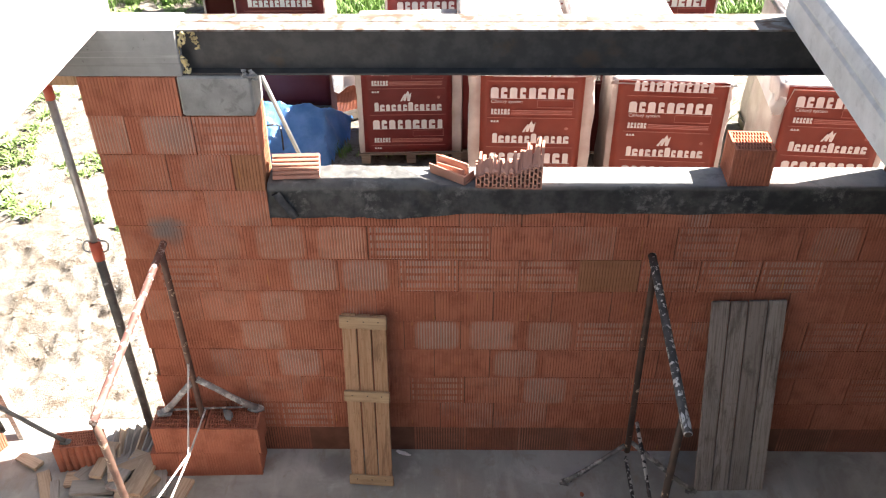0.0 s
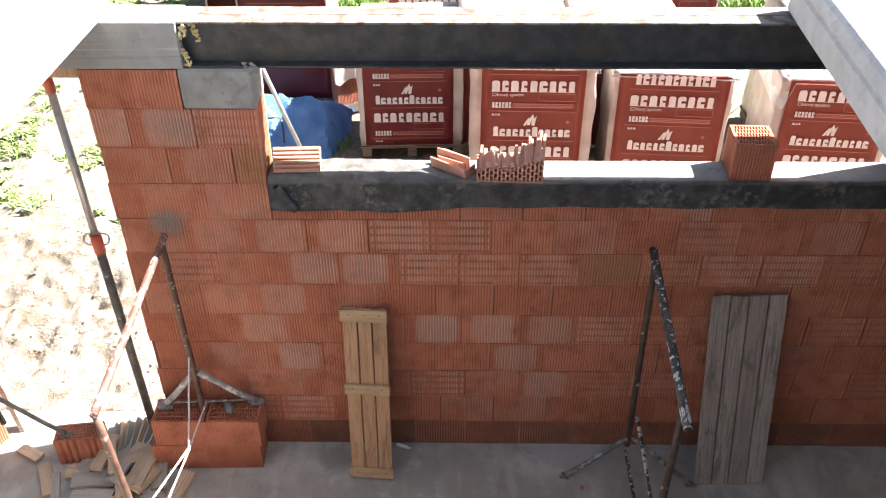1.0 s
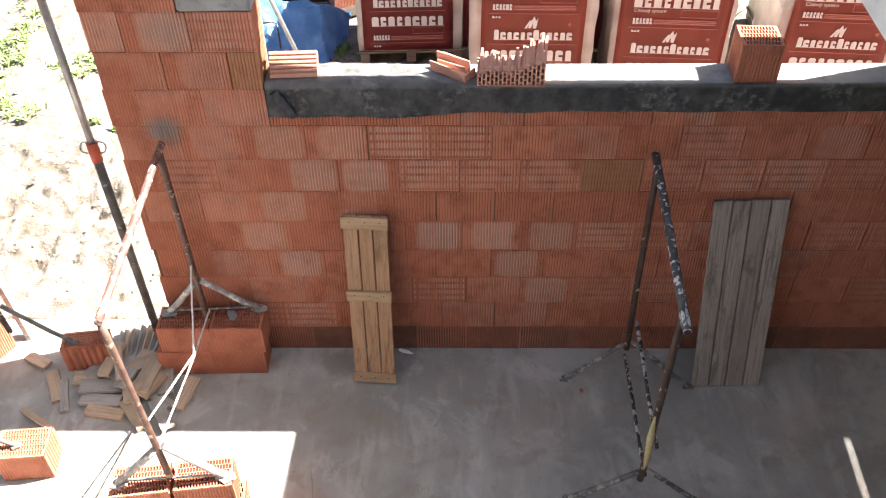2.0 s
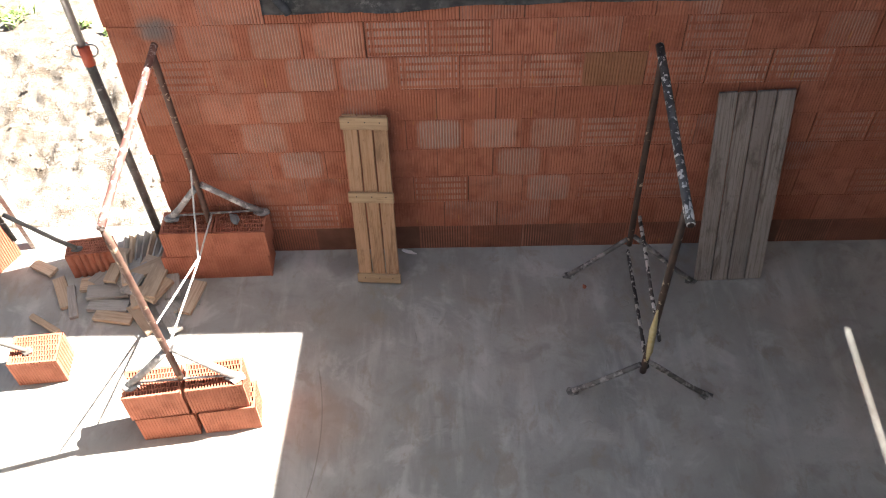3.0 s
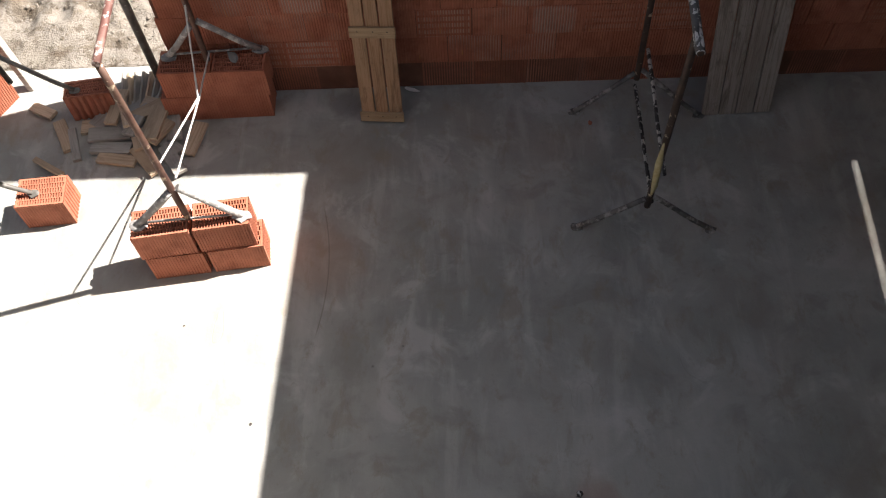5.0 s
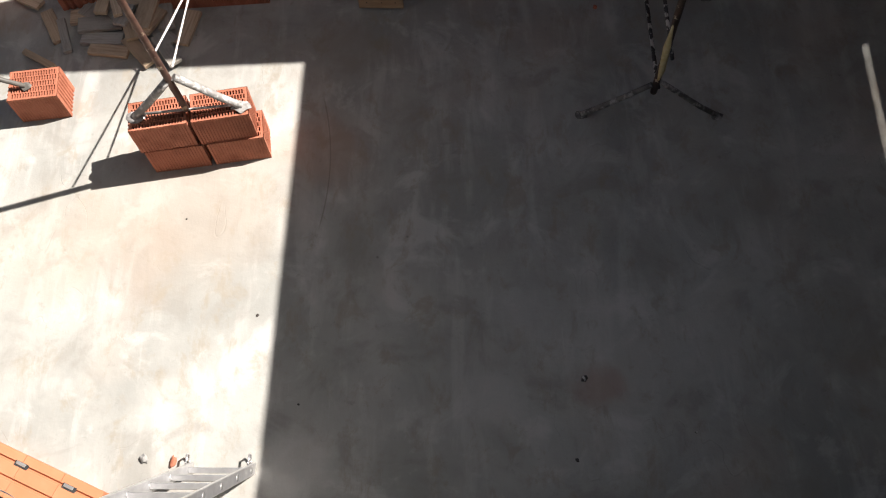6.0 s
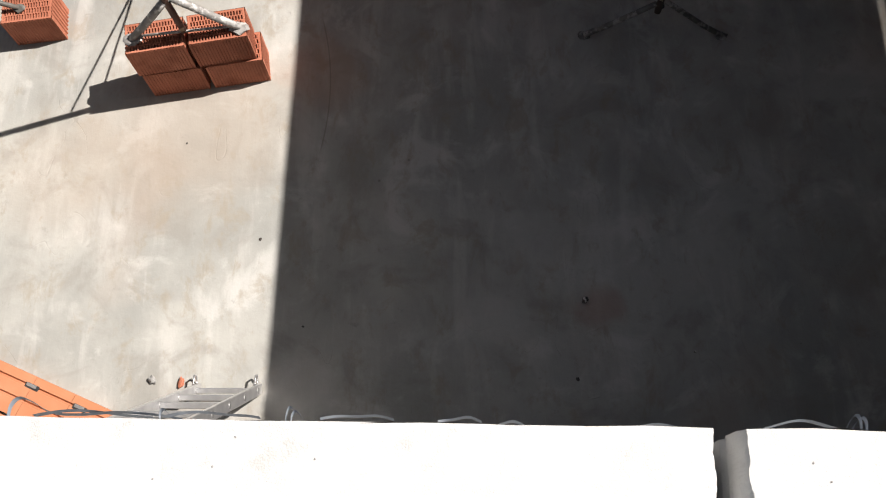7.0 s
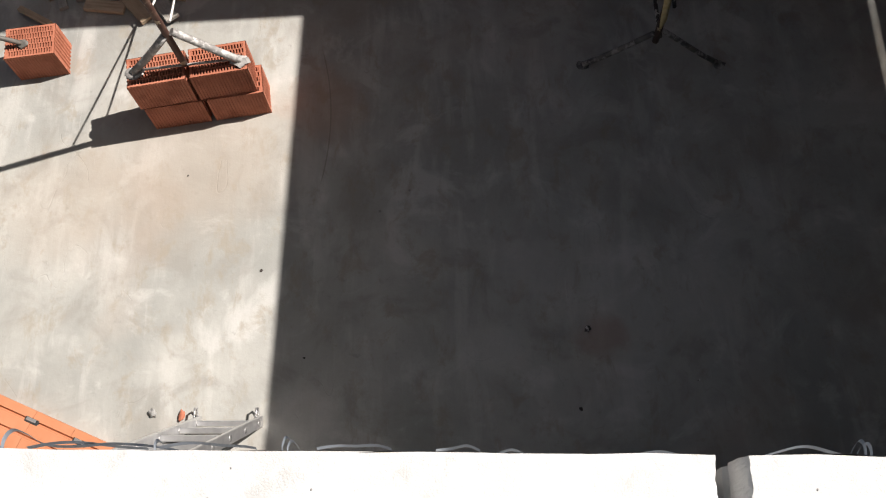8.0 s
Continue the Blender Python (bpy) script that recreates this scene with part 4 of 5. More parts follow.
HEAP = ((-3.124, -0.372, 0.0, -63, 0.30, 0.075, 0), (-3.032, -0.458, 0.0, -71, 0.30, 0.05, 1), (-2.955, -0.301, 0.0, 6, 0.11, 0.1, 0), (-2.86, -0.22, 0.0, 60, 0.20, 0.11, 1),
        (-2.781, -0.39, 0.026, 5, 0.30, 0.1, 1), (-2.758, -0.505, 0.002, -4, 0.29, 0.085, 1), (-2.70, -0.605, 0.0, -10, 0.28, 0.075, 0), (-2.747, -0.193, 0.08, -97, 0.32, 0.075, 0),
        (-2.676, -0.25, 0.106, -71, 0.30, 0.05, 0), (-2.524, -0.212, 0.055, 33, 0.28, 0.085, 0), (-2.444, -0.352, 0.083, -99, 0.30, 0.11, 0), (-2.34, -0.284, 0.030, -78, 0.38, 0.09, 1),
        (-2.17, -0.442, 0.0, -103, 0.29, 0.085, 0), (-2.49, -0.623, 0.0, -50, 0.30, 0.08, 0), (-2.29, -0.643, 0.028, -57, 0.28, 0.08, 1), (-2.335, -0.50, 0.0, -44, 0.20, 0.09, 1),
        (-3.324, -0.145, 0.0, -28, 0.20, 0.07, 0), (-3.169, -0.659, 0.0, -32, 0.27, 0.035, 0), (-2.549, -0.46, 0.028, -71, 0.18, 0.09, 0), (-2.606, -0.354, 0.053, -106, 0.18, 0.08, 1),
        (-2.60, -0.13, 0.0, 15, 0.30, 0.10, 1), (-2.45, -0.16, 0.027, -20, 0.28, 0.09, 0), (-2.40, -0.42, 0.055, 60, 0.22, 0.08, 0), (-2.62, -0.26, 0.028, 40, 0.26, 0.09, 1))
for k, (x, y, z, turn, l, w, g) in enumerate(HEAP):
    offcut(x + 0.05, y + 0.01, z + 0.0008 * k, turn, l, w * 1.18, 0.029, random.uniform(-2, 2) if z else 0, random.uniform(-4, 4) if z else 0, bool(g))
for k in range(8):
    offcut(-2.69 + 0.048 * k, 0.02 + 0.012 * (k % 3), 0.012, 98 - 3 * k + random.uniform(-4, 4), 0.30 - 0.02 * (k % 3), 0.13, 0.020, -10 + random.uniform(-3, 3), 62 + random.uniform(-6, 6), k % 3 != 1)


# ---- ladder and the block row under the slab edge ----
def ladder():
    foot_r, foot_l = Vector((-1.470, -3.448, 0.0)), Vector((-1.810, -3.435, 0.0))
    step = Vector((-0.05, -0.33, 1.0)).normalized()
    side = (foot_l - foot_r).normalized()
    step = (step - side * step.dot(side)).normalized()
    across = step.cross(side).normalized()
    m = Matrix.Identity(4)
    for k, v in enumerate((side, across, step)):
        m.col[k][:3] = v
    m.translation = foot_r
    t = thing("ladder", "aluminium ladder leaning on the wall below the slab edge", "ladder", m)
    length, wide = 2.45, 0.34
    for x in (0.0, wide):
        st = part("stile", boxed((x, 0, length / 2 + 0.01), (0.022, 0.062, length), bevel=0.003), M_ALU, t)
        part("foot_hook", tubed([(x + 0.014, 0.0, 0.015), (x + 0.014, -0.045, 0.015), (x + 0.014, -0.078, 0.03), (x + 0.014, -0.078, 0.06), (x + 0.014, -0.03, 0.08)], 0.006, 6), M_ALU, st, "bent metal hook")
        for k in range(8):
            part("rung_end", tubed([(x - 0.014, 0, 0.10 + 0.28 * k), (x + 0.014, 0, 0.10 + 0.28 * k)], 0.017, 10), M_GALV, st)
    for k in range(8):
        part("rung", boxed((wide / 2, 0, 0.10 + 0.28 * k), (wide, 0.030, 0.022), bevel=0.003), M_ALU, t)


ladder()


def clay_lintel(m, length):
    """A ceramic lintel on its side: grooved clay shells end to end, with steel showing in the joints."""
    t = thing("clay_lintel", "orange grooved ceramic lintel lying by the wall", "lintel", m, "ceramic lintels")
    outline = [(0.0, 0.0), (0.003, 0.068), (0.092, 0.070), (0.096, 0.056), (0.104, 0.056), (0.108, 0.070), (0.180, 0.070), (0.184, 0.056), (0.191, 0.056), (0.195, 0.070), (0.243, 0.068), (0.246, 0.0)]
    n = round(length / 0.25)
    for i in range(n):
        bm = bmesh.new()
        x0, x1 = -i * 0.25 - 0.002, -(i + 1) * 0.25 + 0.001
        a = [bm.verts.new((x0, y, z)) for y, z in outline]
        b = [bm.verts.new((x1, y, z)) for y, z in outline]
        for k in range(len(a)):
            bm.faces.new((a[k], a[(k + 1) % len(a)], b[(k + 1) % len(a)], b[k]))
        bm.faces.new(a)
        bm.faces.new(b[::-1])
        bmesh.ops.recalc_face_normals(bm, faces=bm.faces[:])
        seg = part("shell_segment", bm, M_TILE, t)
    for x in (-0.19, -0.50, -0.81):
        # a dark block on the shell stands for the shade in an open joint
        seat = part("joint_recess", boxed((x, 0.186, 0.0665), (0.085, 0.030, 0.012), bevel=0.002), M_STEEL, t, "dark block standing for a shaded open joint")
        part("steel_tab", boxed((x - 0.004, 0.190, 0.074), (0.060, 0.018, 0.006), bevel=0.002), M_ALU, seat, "short bare steel tab")


for k in range(2):
    m = pose(-2.244, -3.547, 0.0, 0, 0, -24.8) @ pose(0.02 * k, -0.262 - 0.254 * k, 0.0)
    clay_lintel(m, 1.25)


# ---- small litter ----
def crumb(x, y, z, size, mat, label, category, seed):
    ob = part("litter", lumped((0, 0, size[2] * 0.8), size, seed, 0.5), mat)
    ob.matrix_basis = pose(x, y, z, 0, 0, seed * 37)
    ob.name = category.replace(" ", "_")
    tagged(ob, label, category)


# the first lump stands for a small dark hole in the screed
for k, (x, y, r) in enumerate(((0.369, -3.007, 0.021), (-1.508, -2.557, 0.010), (0.29, -3.46, 0.012), (-1.242, -3.101, 0.007), (0.95, -3.33, 0.008), (-1.993, -1.902, 0.007))):
    crumb(x, y, 0, (r, r * 0.8, r * 0.4), M_TUBE_DARK, "small dark lump on the screed", "dirt crumb", k + 1)
crumb(0.68, -0.385, 0, (0.020, 0.014, 0.006), M_CLAY, "dark red chip of clay on the screed", "clay shard", 17)
crumb(-2.08, -3.378, 0, (0.022, 0.028, 0.016), M_MORTAR, "grey pebble on the screed near the ladder", "pebble", 11)
crumb(-1.916, -3.40, 0, (0.032, 0.018, 0.014), M_CLAY, "small orange clay shard on the screed", "clay shard", 12)
crumb(-1.775, -0.105, 0.476, (0.062, 0.030, 0.014), M_CAST, "flat grey mortar lump lying on a block stack", "mortar lump", 13)
crumb(-0.585, -0.025, 0.0, (0.060, 0.014, 0.012), M_FILM_TOP, "crumpled scrap of white film at the wall foot", "film scrap", 14)
crumb(-2.23, -0.10, 0.476, (0.045, 0.030, 0.018), M_MORTAR, "flat grey mortar lump lying on a block stack", "mortar lump", 15)


for k, (x, y) in enumerate(((-0.309, -4.319), (-0.458, -4.333), (-0.426, -4.288), (-0.544, -4.353), (0.422, -4.34), (0.401, -4.313))):
    crumb(-0.225 + 1.055 * x, y - 0.049 * (1.055 * x - 0.28), 3.492, (0.0022, 0.0016, 0.0014), M_MORTAR, "tiny grey crumb of mortar on the slab top", "mortar crumb", k + 31)

# ---- straps along the slab edge ----
def strap(pts, label="grey-blue plastic packing strap curling over the slab edge"):
    fine = []
    for k in range(len(pts) - 1):
        p0, p1, p2, p3 = (Vector(pts[max(0, min(len(pts) - 1, k + o))]) for o in (-1, 0, 1, 2))
        for i in range(8):
            u = i / 8
            fine.append(0.5 * (2 * p1 + (p2 - p0) * u + (2 * p0 - 5 * p1 + 4 * p2 - p3) * u * u + (3 * p1 - p0 - 3 * p2 + p3) * u ** 3))
    fine.append(Vector(pts[-1]))
    bm = bmesh.new()
    strip(bm, fine, (0, 0.0025, 0.010), 0.0008)
    bm.transform(ALONG)
    tagged(part("packing_strap", bm, M_STRAP), label, "strap", "packing straps")


EDGE = 0.0
ALONG = ASKEW @ pose(-0.281, 0, 0) @ Matrix.Diagonal((1.055, 1, 1, 1))
for k, (x0, x1, out) in enumerate(((-0.755, -0.57, 0.014), (-0.55, -0.405, 0.018), (-0.315, -0.205, 0.017), (-0.14, -0.075, 0.012), (-0.07, 0.0, 0.017), (0.120, 0.246, 0.014), (0.318, 0.49, 0.030))):
    strap([(x0 + (x1 - x0) * i / 8, EDGE - 0.004 + 0.55 * out * math.sin(math.pi * i / 8) * (1 - 0.15 * math.cos(i + k)) + (0.012 if x1 < 0 else 0.002), 3.462 + 0.012 * math.sin(i * 0.8 + k)) for i in range(9)])
strap([(-0.80, EDGE - 0.002, 3.45), (-0.792, EDGE + 0.022, 3.465), (-0.775, EDGE + 0.034, 3.475), (-0.755, EDGE + 0.028, 3.47), (-0.73, EDGE + 0.014, 3.46), (-0.69, EDGE + 0.012, 3.455), (-0.62, EDGE + 0.016, 3.46), (-0.55, EDGE + 0.011, 3.455), (-0.49, EDGE - 0.002, 3.45)])
for x, tall in ((-0.565, 0.020), (-0.372, 0.026), (-0.364, 0.020), (0.462, 0.026), (0.470, 0.022)):
    strap([(x, EDGE - 0.002, 3.44), (x + 0.003, EDGE + 0.6 * tall, 3.46), (x + 0.010, EDGE + tall, 3.47), (x + 0.018, EDGE + 0.7 * tall, 3.465), (x + 0.026, EDGE - 0.002, 3.44)])


# ---- yard: packs of blocks on pallets ----
def bar(w, h):
    return boxed((w / 2, 0, 0), (w, 0.003, h))


def cut_out(pts, thick=0.003):
    bm = bmesh.new()
    front = [bm.verts.new((x, 0.0, z)) for x, z in pts]
    back = [bm.verts.new((x, thick, z)) for x, z in pts]
    n = len(pts)
    for k in range(n):
        bm.faces.new((front[k], back[k], back[(k + 1) % n], front[(k + 1) % n]))
    bm.faces.new(front)
    bm.faces.new(back[::-1])
    return bm


def word(width, height, count, gap=0.2):
    """A word mark as a row of plain blocks on one thin base line."""
    p = width / count
    pts = [(0.0, 0.0)]
    for k in range(count):
        w = 0.86 + 0.28 * ((k * 7 + count) % 5) / 4 - 0.14
        a, b = p * (k + 0.5 - (1 - gap) * w / 2), p * (k + 0.5 + (1 - gap) * w / 2)
        h = height * (1.0 if count != 12 or k in (0, 6) else 0.76)
        c, q = (b - a) * 0.22, (b - a) * 0.55
        pts += [(a, 0.003), (a, h - c), (a + c, h), (b - c, h), (b, h - c)]
        if k % 2:
            pts += [(b, h * 0.60), (b - q, h * 0.60), (b - q, h * 0.38), (b, h * 0.38)]
        pts += [(b, 0.003)]
    pts += [(width, 0.0)]
    return cut_out(pts)


def mark():
    """The emblem as three plain slanted bars."""
    return cut_out([(0, 0), (0.022, 0.0), (0.036, 0.035), (0.036, 0.003), (0.058, 0.003), (0.076, 0.06), (0.076, 0.003), (0.104, 0.0), (0.122, 0.10), (0.100, 0.075), (0.086, 0.12), (0.060, 0.075), (0.050, 0.085), (0.028, 0.05)])


def outline(w, h, t=0.004):
    """A thin rectangular frame, open by a hair at one corner."""
    return cut_out([(0, 0), (w, 0), (w, h), (0.001, h), (0.001, h - t), (w - t, h - t), (w - t, t), (t, t), (t, h - 2 * t), (0, h - 2 * t)])


def pack(m, red, label, group="packs of blocks on pallets", width=1.06, height=1.50, first=1.5, slack=0.0, sheet_w=0.97, off=0.0, prints=3):
    """A film-wrapped pack on a pallet: body, printed front sheet, white top sheet, print."""
    phase = first
    t = thing("block_pack", label, "pack", m, group)
    depth = 0.98
    pal = part("pallet", boxed((0, depth / 2, 0.128), (width, depth, 0.022)), M_PALLET, t, "weathered wooden pallet")
    for x in (-width / 2 + 0.07, 0, width / 2 - 0.07):
        part("bearer", boxed((x, depth / 2, 0.06), (0.10, depth - 0.02, 0.112), bevel=0.004), M_PALLET, pal)
    bm = bmesh.new()
    box(bm, (0, depth / 2, 0.14 + height / 2), (width - 0.03, depth - 0.03, height))
    bmesh.ops.subdivide_edges(bm, edges=bm.edges[:], cuts=14, use_grid_fill=True)
    for v in bm.verts:
        v.co += Vector((noise.noise(v.co * 5 + Vector((phase, 0, 0))), noise.noise(v.co * 5 + Vector((0, phase, 3))), 0.6 * noise.noise(v.co * 6))) * 0.012
        if abs(v.co.x) > width / 2 - 0.06:
            v.co.x += 0.018 * noise.noise(Vector((v.co.y * 9, v.co.z * 3, phase)))
    for f in bm.faces:
        f.smooth = True
    part("wrapped_load", bm, M_FILM, t, "blocks under milky film")
    w = sheet_w
    bm = bmesh.new()
    nx, nz = 14, 16
    rows = [[bm.verts.new((off - w / 2 + w * i / nx, -0.004 + 0.006 * noise.noise(Vector((i * 0.5, j * 0.4, phase))), 0.16 + (height - 0.03) * j / nz)) for i in range(nx + 1)] for j in range(nz + 1)]
    for a, b in zip(rows, rows[1:]):
        for i in range(nx):
            bm.faces.new((a[i], a[i + 1], b[i + 1], b[i])).smooth = True
    bmesh.ops.solidify(bm, geom=bm.faces[:], thickness=0.004)
    sheet = part("printed_sheet", bm, red, t, "red printed film sheet")
    y = -0.016

    def printed(name, bm, x, z, mat):
        ob = part(name, bm, mat, sheet)
        ob.location = (x + off, y, z)

    z, top = first, height + 0.13
    while z > -0.1 and prints > 0:
        prints -= 1
        for name, dx, dz, h, make, mat in (("emblem", -0.075, 0.115, 0.12, mark, M_PRINT), ("printed_word", -0.355, 0.0, 0.10, lambda: word(0.72, 0.10, 12, 0.16), M_PRINT),
                                           ("rule", -0.40, -0.045, 0.004, lambda: bar(0.80, 0.004), M_PRINT_DIM), ("printed_word", -0.38, -0.215, 0.11, lambda: word(0.765, 0.108, 9, 0.16), M_PRINT),
                                           ("box_outline", 0.05, -0.305, 0.075, lambda: outline(0.33, 0.075), M_PRINT_DIM), ("symbol_row", -0.37, -0.375, 0.055, lambda: word(0.18, 0.055, 6), M_PRINT),
                                           ("small_print", -0.18, -0.335, 0.05, lambda: bar(0.55, 0.009), M_PRINT_DIM), ("small_print", -0.18, -0.352, 0.05, lambda: bar(0.55, 0.006), M_PRINT_DIM), ("small_print", -0.18, -0.368, 0.05, lambda: bar(0.55, 0.009), M_PRINT_DIM), ("rule", -0.40, -0.41, 0.004, lambda: bar(0.80, 0.004), M_PRINT_DIM),
                                           ("symbol_row", -0.37, -0.455, 0.018, lambda: word(0.08, 0.018, 3), M_PRINT), ("round_mark", 0.33, 0.155, 0.03, lambda: cut_out([(0.016 * math.cos(a * 0.524), 0.016 * math.sin(a * 0.524)) for a in range(12)]), M_PRINT_DIM)):
            if 0.17 < z + dz and z + dz + h < top:
                printed(name, make(), dx, z + dz, mat)
            elif name == "printed_word" and z + dz < top - 0.03 and z + dz > 0.17:
                printed(name, word(0.72, top - z - dz, 11, 0.16), dx, z + dz, mat)
        z -= 0.67
    # small readable line
    cu = bpy.data.curves.new("line", "FONT")
    cu.body = "Cihlový systém"
    cu.size = 0.047
    cu.extrude = 0.0005
    tmp = bpy.data.objects.new("line", cu)
    me = bpy.data.meshes.new_from_object(tmp)
    bpy.data.objects.remove(tmp)
    me.materials.append(M_PRINT)
    zt = first - 0.258
    if zt > 0.3:
        line = new("lettering", me)
        line.parent = sheet
        line.matrix_basis = pose(-0.37 + off, y - 0.001, zt, 90, 0, 0)
    bm = bmesh.new()
    nx, ny = 16, 16
    rows = []
    for j in range(ny + 1):
        row = []
        for i in range(nx + 1):
            x, yy = -width / 2 - 0.01 + (width + 0.02) * i / nx, -0.015 + (depth + 0.03) * j / ny
            edge = min(i, nx - i, j, ny - j)
            zz = 0.14 + height + 0.014 + 0.012 * noise.noise(Vector((x * 6, yy * 6, phase))) - (0.05 + slack * (i < 2) if edge == 0 else 0)
            row.append(bm.verts.new((x, yy, zz)))
        rows.append(row)
    for a, b in zip(rows, rows[1:]):
        for i in range(nx):
            bm.faces.new((a[i], a[i + 1], b[i + 1], b[i])).smooth = True
    bmesh.ops.solidify(bm, geom=bm.faces[:], thickness=0.004)
    part("top_sheet", bm, M_FILM_TOP, t, "white film over the top")
    return t


FRONT = "clay block pack in red printed film on a pallet"
pack(pose(-0.683, 4.10, 0.0, 0, 0, 2), M_FILM_SHADED, FRONT + ", in shade", width=1.135, height=1.25, first=1.33, sheet_w=0.945, off=-0.025)
pack(pose(0.487, 2.915, 0.0, 0, 0, -1.5), M_FILM_RED, FRONT, width=1.16, height=1.515, first=1.61, sheet_w=0.93)
pack(pose(1.752, 2.93, 0.0, 0, 0, -4), M_FILM_RED, FRONT, width=1.10, height=1.42, first=1.455, sheet_w=0.98)
pack(pose(3.262, 2.92, 0.0, 0, 0, -5), M_FILM_RED, FRONT + ", torn", width=1.10, height=1.36, first=1.51, slack=0.25, sheet_w=0.93)
# the back row takes the shade-darkened film too
src = pack(pose(-2.16, 5.19, 0.0, 0, 0, 1), M_FILM_SHADED, FRONT + ", farther off", "packs in the back row", first=1.38, prints=1)
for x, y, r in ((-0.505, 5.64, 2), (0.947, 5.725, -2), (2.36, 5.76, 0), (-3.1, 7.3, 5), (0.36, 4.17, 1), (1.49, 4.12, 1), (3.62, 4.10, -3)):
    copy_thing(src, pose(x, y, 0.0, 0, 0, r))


# stack of ribbed blocks half covered by a film, beside the packs
def open_stack():
    t = thing("block_stack", "pallet of bare ribbed clay blocks half under white film", "block stack", pose(-1.26, 5.23, 0.0, 0, 0, 30))
    part("pallet", boxed((0, 0.4, 0.065), (0.8, 0.8, 0.13), bevel=0.004), M_PALLET, t)
    for j in range(3):
        for k in range(2):
            bm = bmesh.new()
            prism(bm, block_outline(0.372, 0.24, 0.006, False), 0, 0.245)
            b = part("block", bm, M_CLAY, t)
            b.matrix_basis = pose(-0.19 + 0.378 * k, 0.0, 0.132 + 0.25 * j)
    bm = bmesh.new()
    rows = [[bm.verts.new((-0.42 + 0.84 * i / 14, -0.02 + 0.8 * j / 12 - (0.02 if j == 0 else 0), 0.90 + 0.03 * noise.noise(Vector((i * 0.6, j * 0.6, 4))) - (0.46 + 0.06 * noise.noise(Vector((i * 0.4, 0, 0))) if j == 0 else 0))) for i in range(15)] for j in range(13)]
    for a, b in zip(rows, rows[1:]):
        for i in range(14):
            bm.faces.new((a[i], a[i + 1], b[i + 1], b[i])).smooth = True
    bmesh.ops.solidify(bm, geom=bm.faces[:], thickness=0.004)
    part("film_cover", bm, M_FILM_TOP, t, "crumpled white film")


open_stack()


def tarp():
    """A blue sheet over a ridge: a steep front, a flat back, one end folded down, creased all over."""
    bm = bmesh.new()
    x0, y0, step = -3.25, 4.16, 0.026
    grid = {}
    for j in range(48):
        for i in range(66):
            x, y = x0 + step * i, y0 + step * j
            front = y0 + 0.05 + 0.03 * noise.noise(Vector((x * 5, 1, 0)))
            end = -1.74 + 0.28 * (y - 4.23) + 0.035 * noise.noise(Vector((y * 8, 2, 0)))
            z = min(0.60 - 0.09 * (x + 2.5) - 0.8 * max(0.0, y - 4.62), (y - front) * 0.98, (5.36 - y) * 1.5, (end - x) * 2.5)
            if z < -0.06:
                continue
            crease = noise.ridged_multi_fractal(Vector((x * 3.5 + y * 1.5, y * 2.0 - z, z * 2.0)), 0.9, 2.1, 3, 1.0, 2.0) - 1.0
            z += 0.032 * crease + 0.020 * noise.noise(Vector((x * 15, y * 15 + z * 12, 5)))
            grid[i, j] = bm.verts.new((x, y + 0.01 * crease, max(-0.03, z)))
    for i, j in list(grid):
        q = [grid.get(k) for k in ((i, j), (i + 1, j), (i + 1, j + 1), (i, j + 1))]
        if None not in q:
            bm.faces.new(q)
    bmesh.ops.solidify(bm, geom=bm.faces[:], thickness=0.003)
    bm.transform(pose(0.14, -0.13, 0))
    ob = part("tarpaulin", bm, M_TARP)
    tagged(ob, "creased blue plastic tarpaulin draped over a heap in the yard", "tarpaulin")
    part("cord", tubed([(-2.38, 4.31, 0.345), (-2.19, 4.33, 0.365), (-2.13, 4.32, 0.35), (-2.11, 4.25, 0.22), (-2.10, 4.19, 0.12)], 0.010, 7), M_TUBE_DARK, ob, "dark cord hanging over the sheet")


tarp()
pole = part("leaning_pole", tubed([(-1.635, 3.5, -0.02), (-2.20, 3.46, 1.78)], 0.022, 10), M_GALV)
tagged(pole, "pale metal pole leaning by the tarpaulin", "pole")


# ---- weeds and grass ----
def blades(name, spots, mat, label, category, tall, wide, per, lean, seed):
    rnd = np.random.RandomState(seed)
    verts, faces = [], []
    for x, y, s in spots:
        z0 = ground_height(x, y) - 0.01
        for k in range(per):
            a, l = rnd.uniform(0, 2 * math.pi), lean * rnd.uniform(0.3, 1.2)
            h, w = tall * s * rnd.uniform(0.5, 1.2), wide * s * rnd.uniform(0.6, 1.3)
            bx, by = x + rnd.normal(0, 0.03 * s), y + rnd.normal(0, 0.03 * s)
            dx, dy = math.cos(a), math.sin(a)
            i = len(verts)
            for f, g, ww in ((0.0, 0.0, 0.35), (0.45, 0.65, 1.0), (1.0, 0.9, 0.12)):
                ox, oy, oz = dx * l * h * f, dy * l * h * f, h * g
                verts += [(bx + ox - dy * w * ww / 2, by + oy + dx * w * ww / 2, z0 + oz), (bx + ox + dy * w * ww / 2, by + oy - dx * w * ww / 2, z0 + oz)]
            faces += [(i, i + 1, i + 3, i + 2), (i + 2, i + 3, i + 5, i + 4)]
    me = bpy.data.meshes.new(name)
    me.from_pydata(verts, [], faces)
    me.materials.append(mat)
    tagged(new(name, me), label, category, kind="stuff")


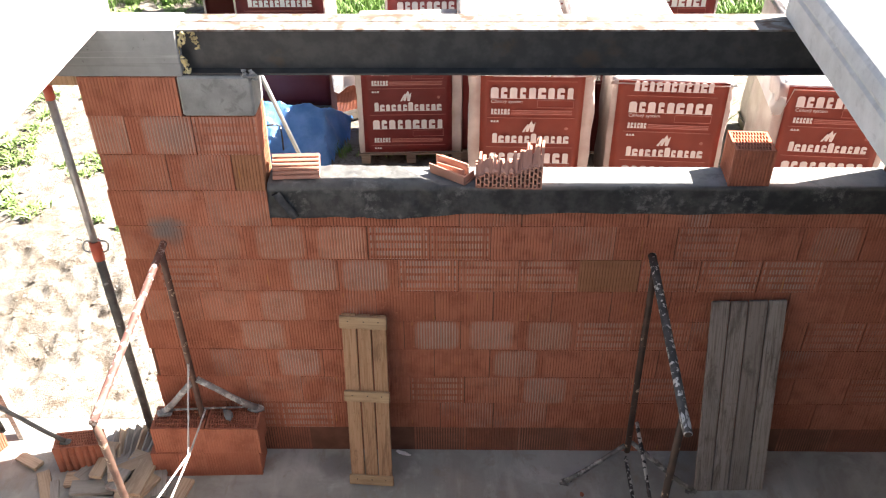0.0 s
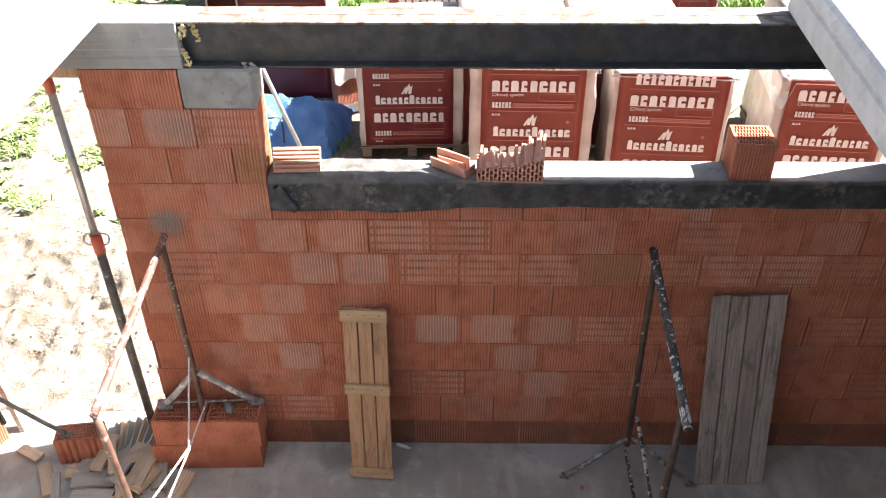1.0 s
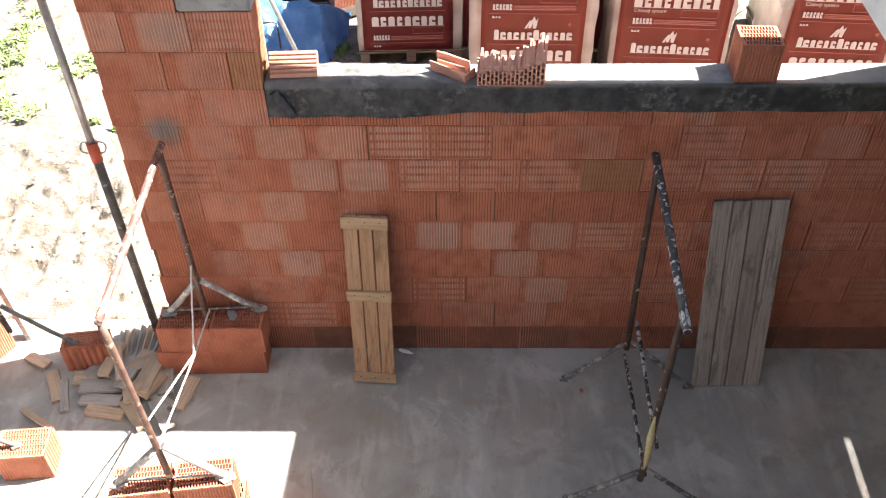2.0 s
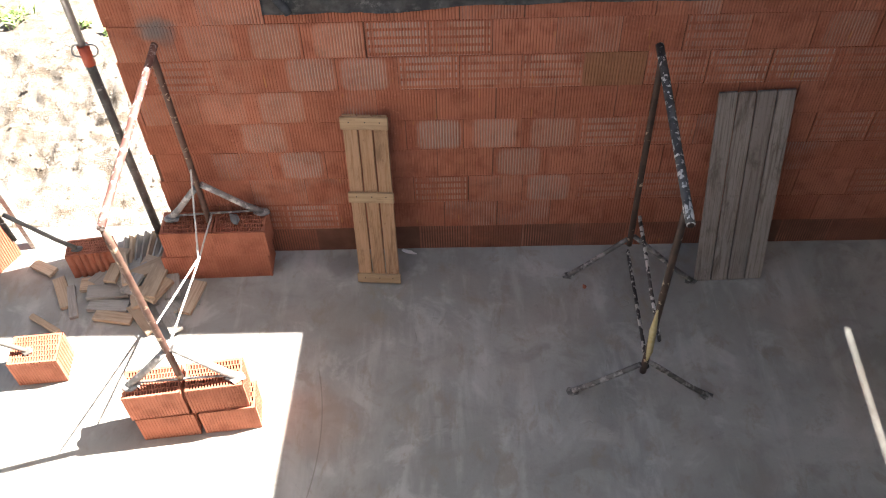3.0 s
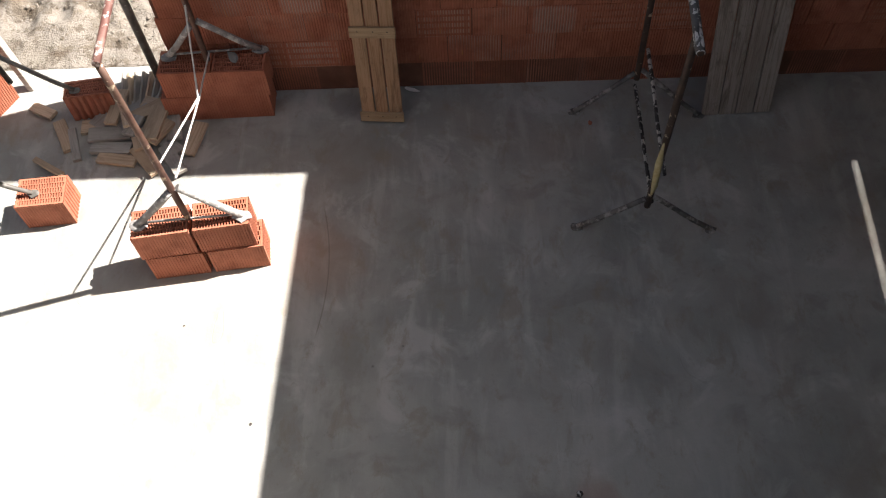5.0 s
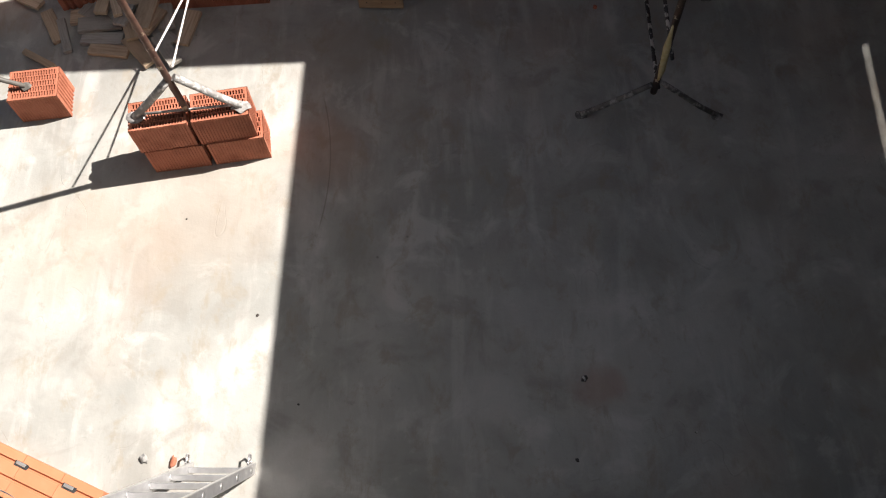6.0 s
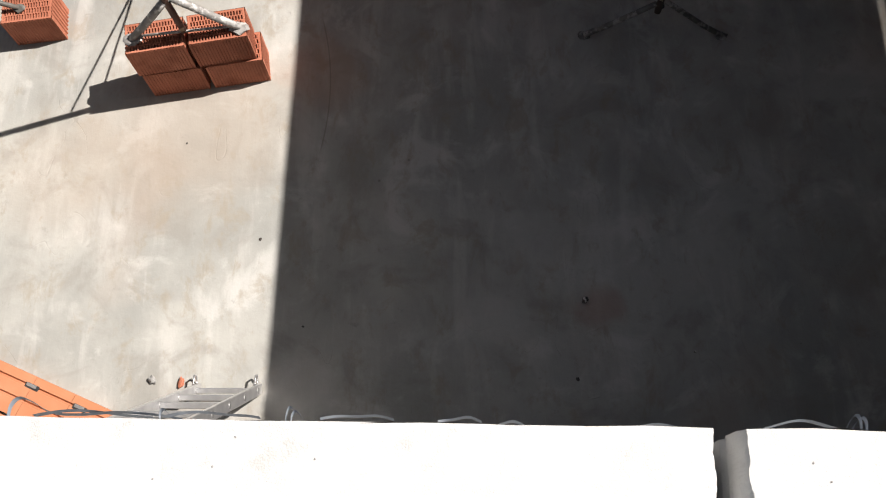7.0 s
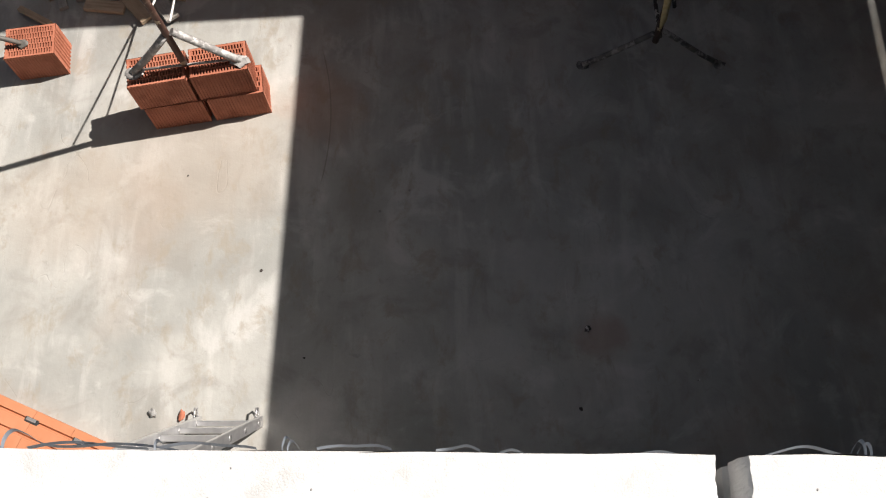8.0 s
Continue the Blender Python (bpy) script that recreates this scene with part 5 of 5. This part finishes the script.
rg = np.random.RandomState(4)
weeds = []
for k in range(9000):
    x, y = rg.uniform(-8.5, -2.3), rg.uniform(1.9, 9.0)
    d = noise.noise(Vector((x * 1.5, y * 1.5, 11.0))) + 0.45 * noise.noise(Vector((x * 4.5, y * 4.5, 2.0)))
    if d > 0.11 + 0.40 * max(0.0, 2.9 - y):
        weeds.append((x, y, rg.uniform(0.5, 1.2)))
blades("weeds", weeds, M_LEAF, "low broad-leaved weeds growing in patches on the loam", "weeds", 0.070, 0.026, 10, 1.4, 5)
lawn = []
for k in range(15000):
    lawn.append((rg.uniform(-8, 8), rg.uniform(8.1, 15.0), rg.uniform(0.7, 1.3)))
for k in range(220):
    lawn.append((rg.uniform(2.25, 2.8), rg.uniform(4.7, 5.6), rg.uniform(0.9, 1.9)))
for k in range(40):
    lawn.append((rg.uniform(-1.6, -0.3), rg.uniform(4.25, 4.42), rg.uniform(0.3, 0.6)))
blades("grass", lawn, M_GRASS, "bright green meadow grass behind the packs", "grass", 0.26, 0.018, 7, 0.6, 6)

# ---- blocks of the far wall ----
MESHES = {}
PITCH = 0.375


def wall_block(x0, x1, z0, z1, mat, back=0.0):
    l, h = round(x1 - x0 - random.choice((0.004, 0.006, 0.010)), 3), round(z1 - z0 - 0.0025, 3)
    if l < 0.03:
        return
    key = (l, h, mat.name)
    if key not in MESHES:
        MESHES[key] = block_mesh(l, h, 0.236, mat=mat)
    b = new("block", MESHES[key])
    b.parent = wall_north
    b.location = ((x0 + x1) / 2 + random.uniform(-0.001, 0.001), back + random.uniform(0.0, 0.006), z0)


# each course: where its joints fall, and the marks on its blocks from the seventh block left of that joint on
COURSES = ((0.252, ".....b.ss......b..s.."), (0.065, "..bB..ss........s..b..."), (-0.140, "...ss.BsPbb...b..s.."), (0.028, "..sP...P...ss..b..."),
           (-0.169, "...P..PPPBbs.bb..s..."), (0.037, ".spPs.........b..s.."), (0.186, ".bsPPBBBobBBb..s..b"), (0.008, ".spPPBB.s.b.p..b.."),
           (0.188, ".ss...s..s......"), (0.010, ".spo............"), (0.200, "PPb............"), (0.291, ".........."))
COURSE_Z = [0.25 * k for k in range(10)] + [2.492, 2.736, 2.970]
for row, (offset, marks) in enumerate(COURSES):
    z0, z1, back = COURSE_Z[row], COURSE_Z[row + 1], 0.012 if row == 0 else 0.0
    kinds = FOOT_CLAY if row == 0 else WALL_CLAY
    if row < 8:
        spans = ((X0, X1, z1),)
    elif row == 8:
        spans = ((X0, WX0, z1), (WX0, WX1, 2.102), (WX1, X1, z1))
    elif row < 11:
        spans = ((X0, WX0, z1), (WX1, X1, z1))
    else:
        spans = ((X0, -1.718, z1), (2.84, X1, z1))
    for a, b, top in spans:
        x = a
        while x < b - 0.02:
            k = math.floor((x - offset) / PITCH + 1e-6)
            nxt = min(b, offset + (k + 1) * PITCH)
            if b - nxt < 0.05:
                nxt = b
            mark_key = marks[k + 7] if 0 <= k + 7 < len(marks) else "."
            wall_block(x, nxt, z0, top, kinds.get(mark_key, kinds["."]), back)
            x = nxt
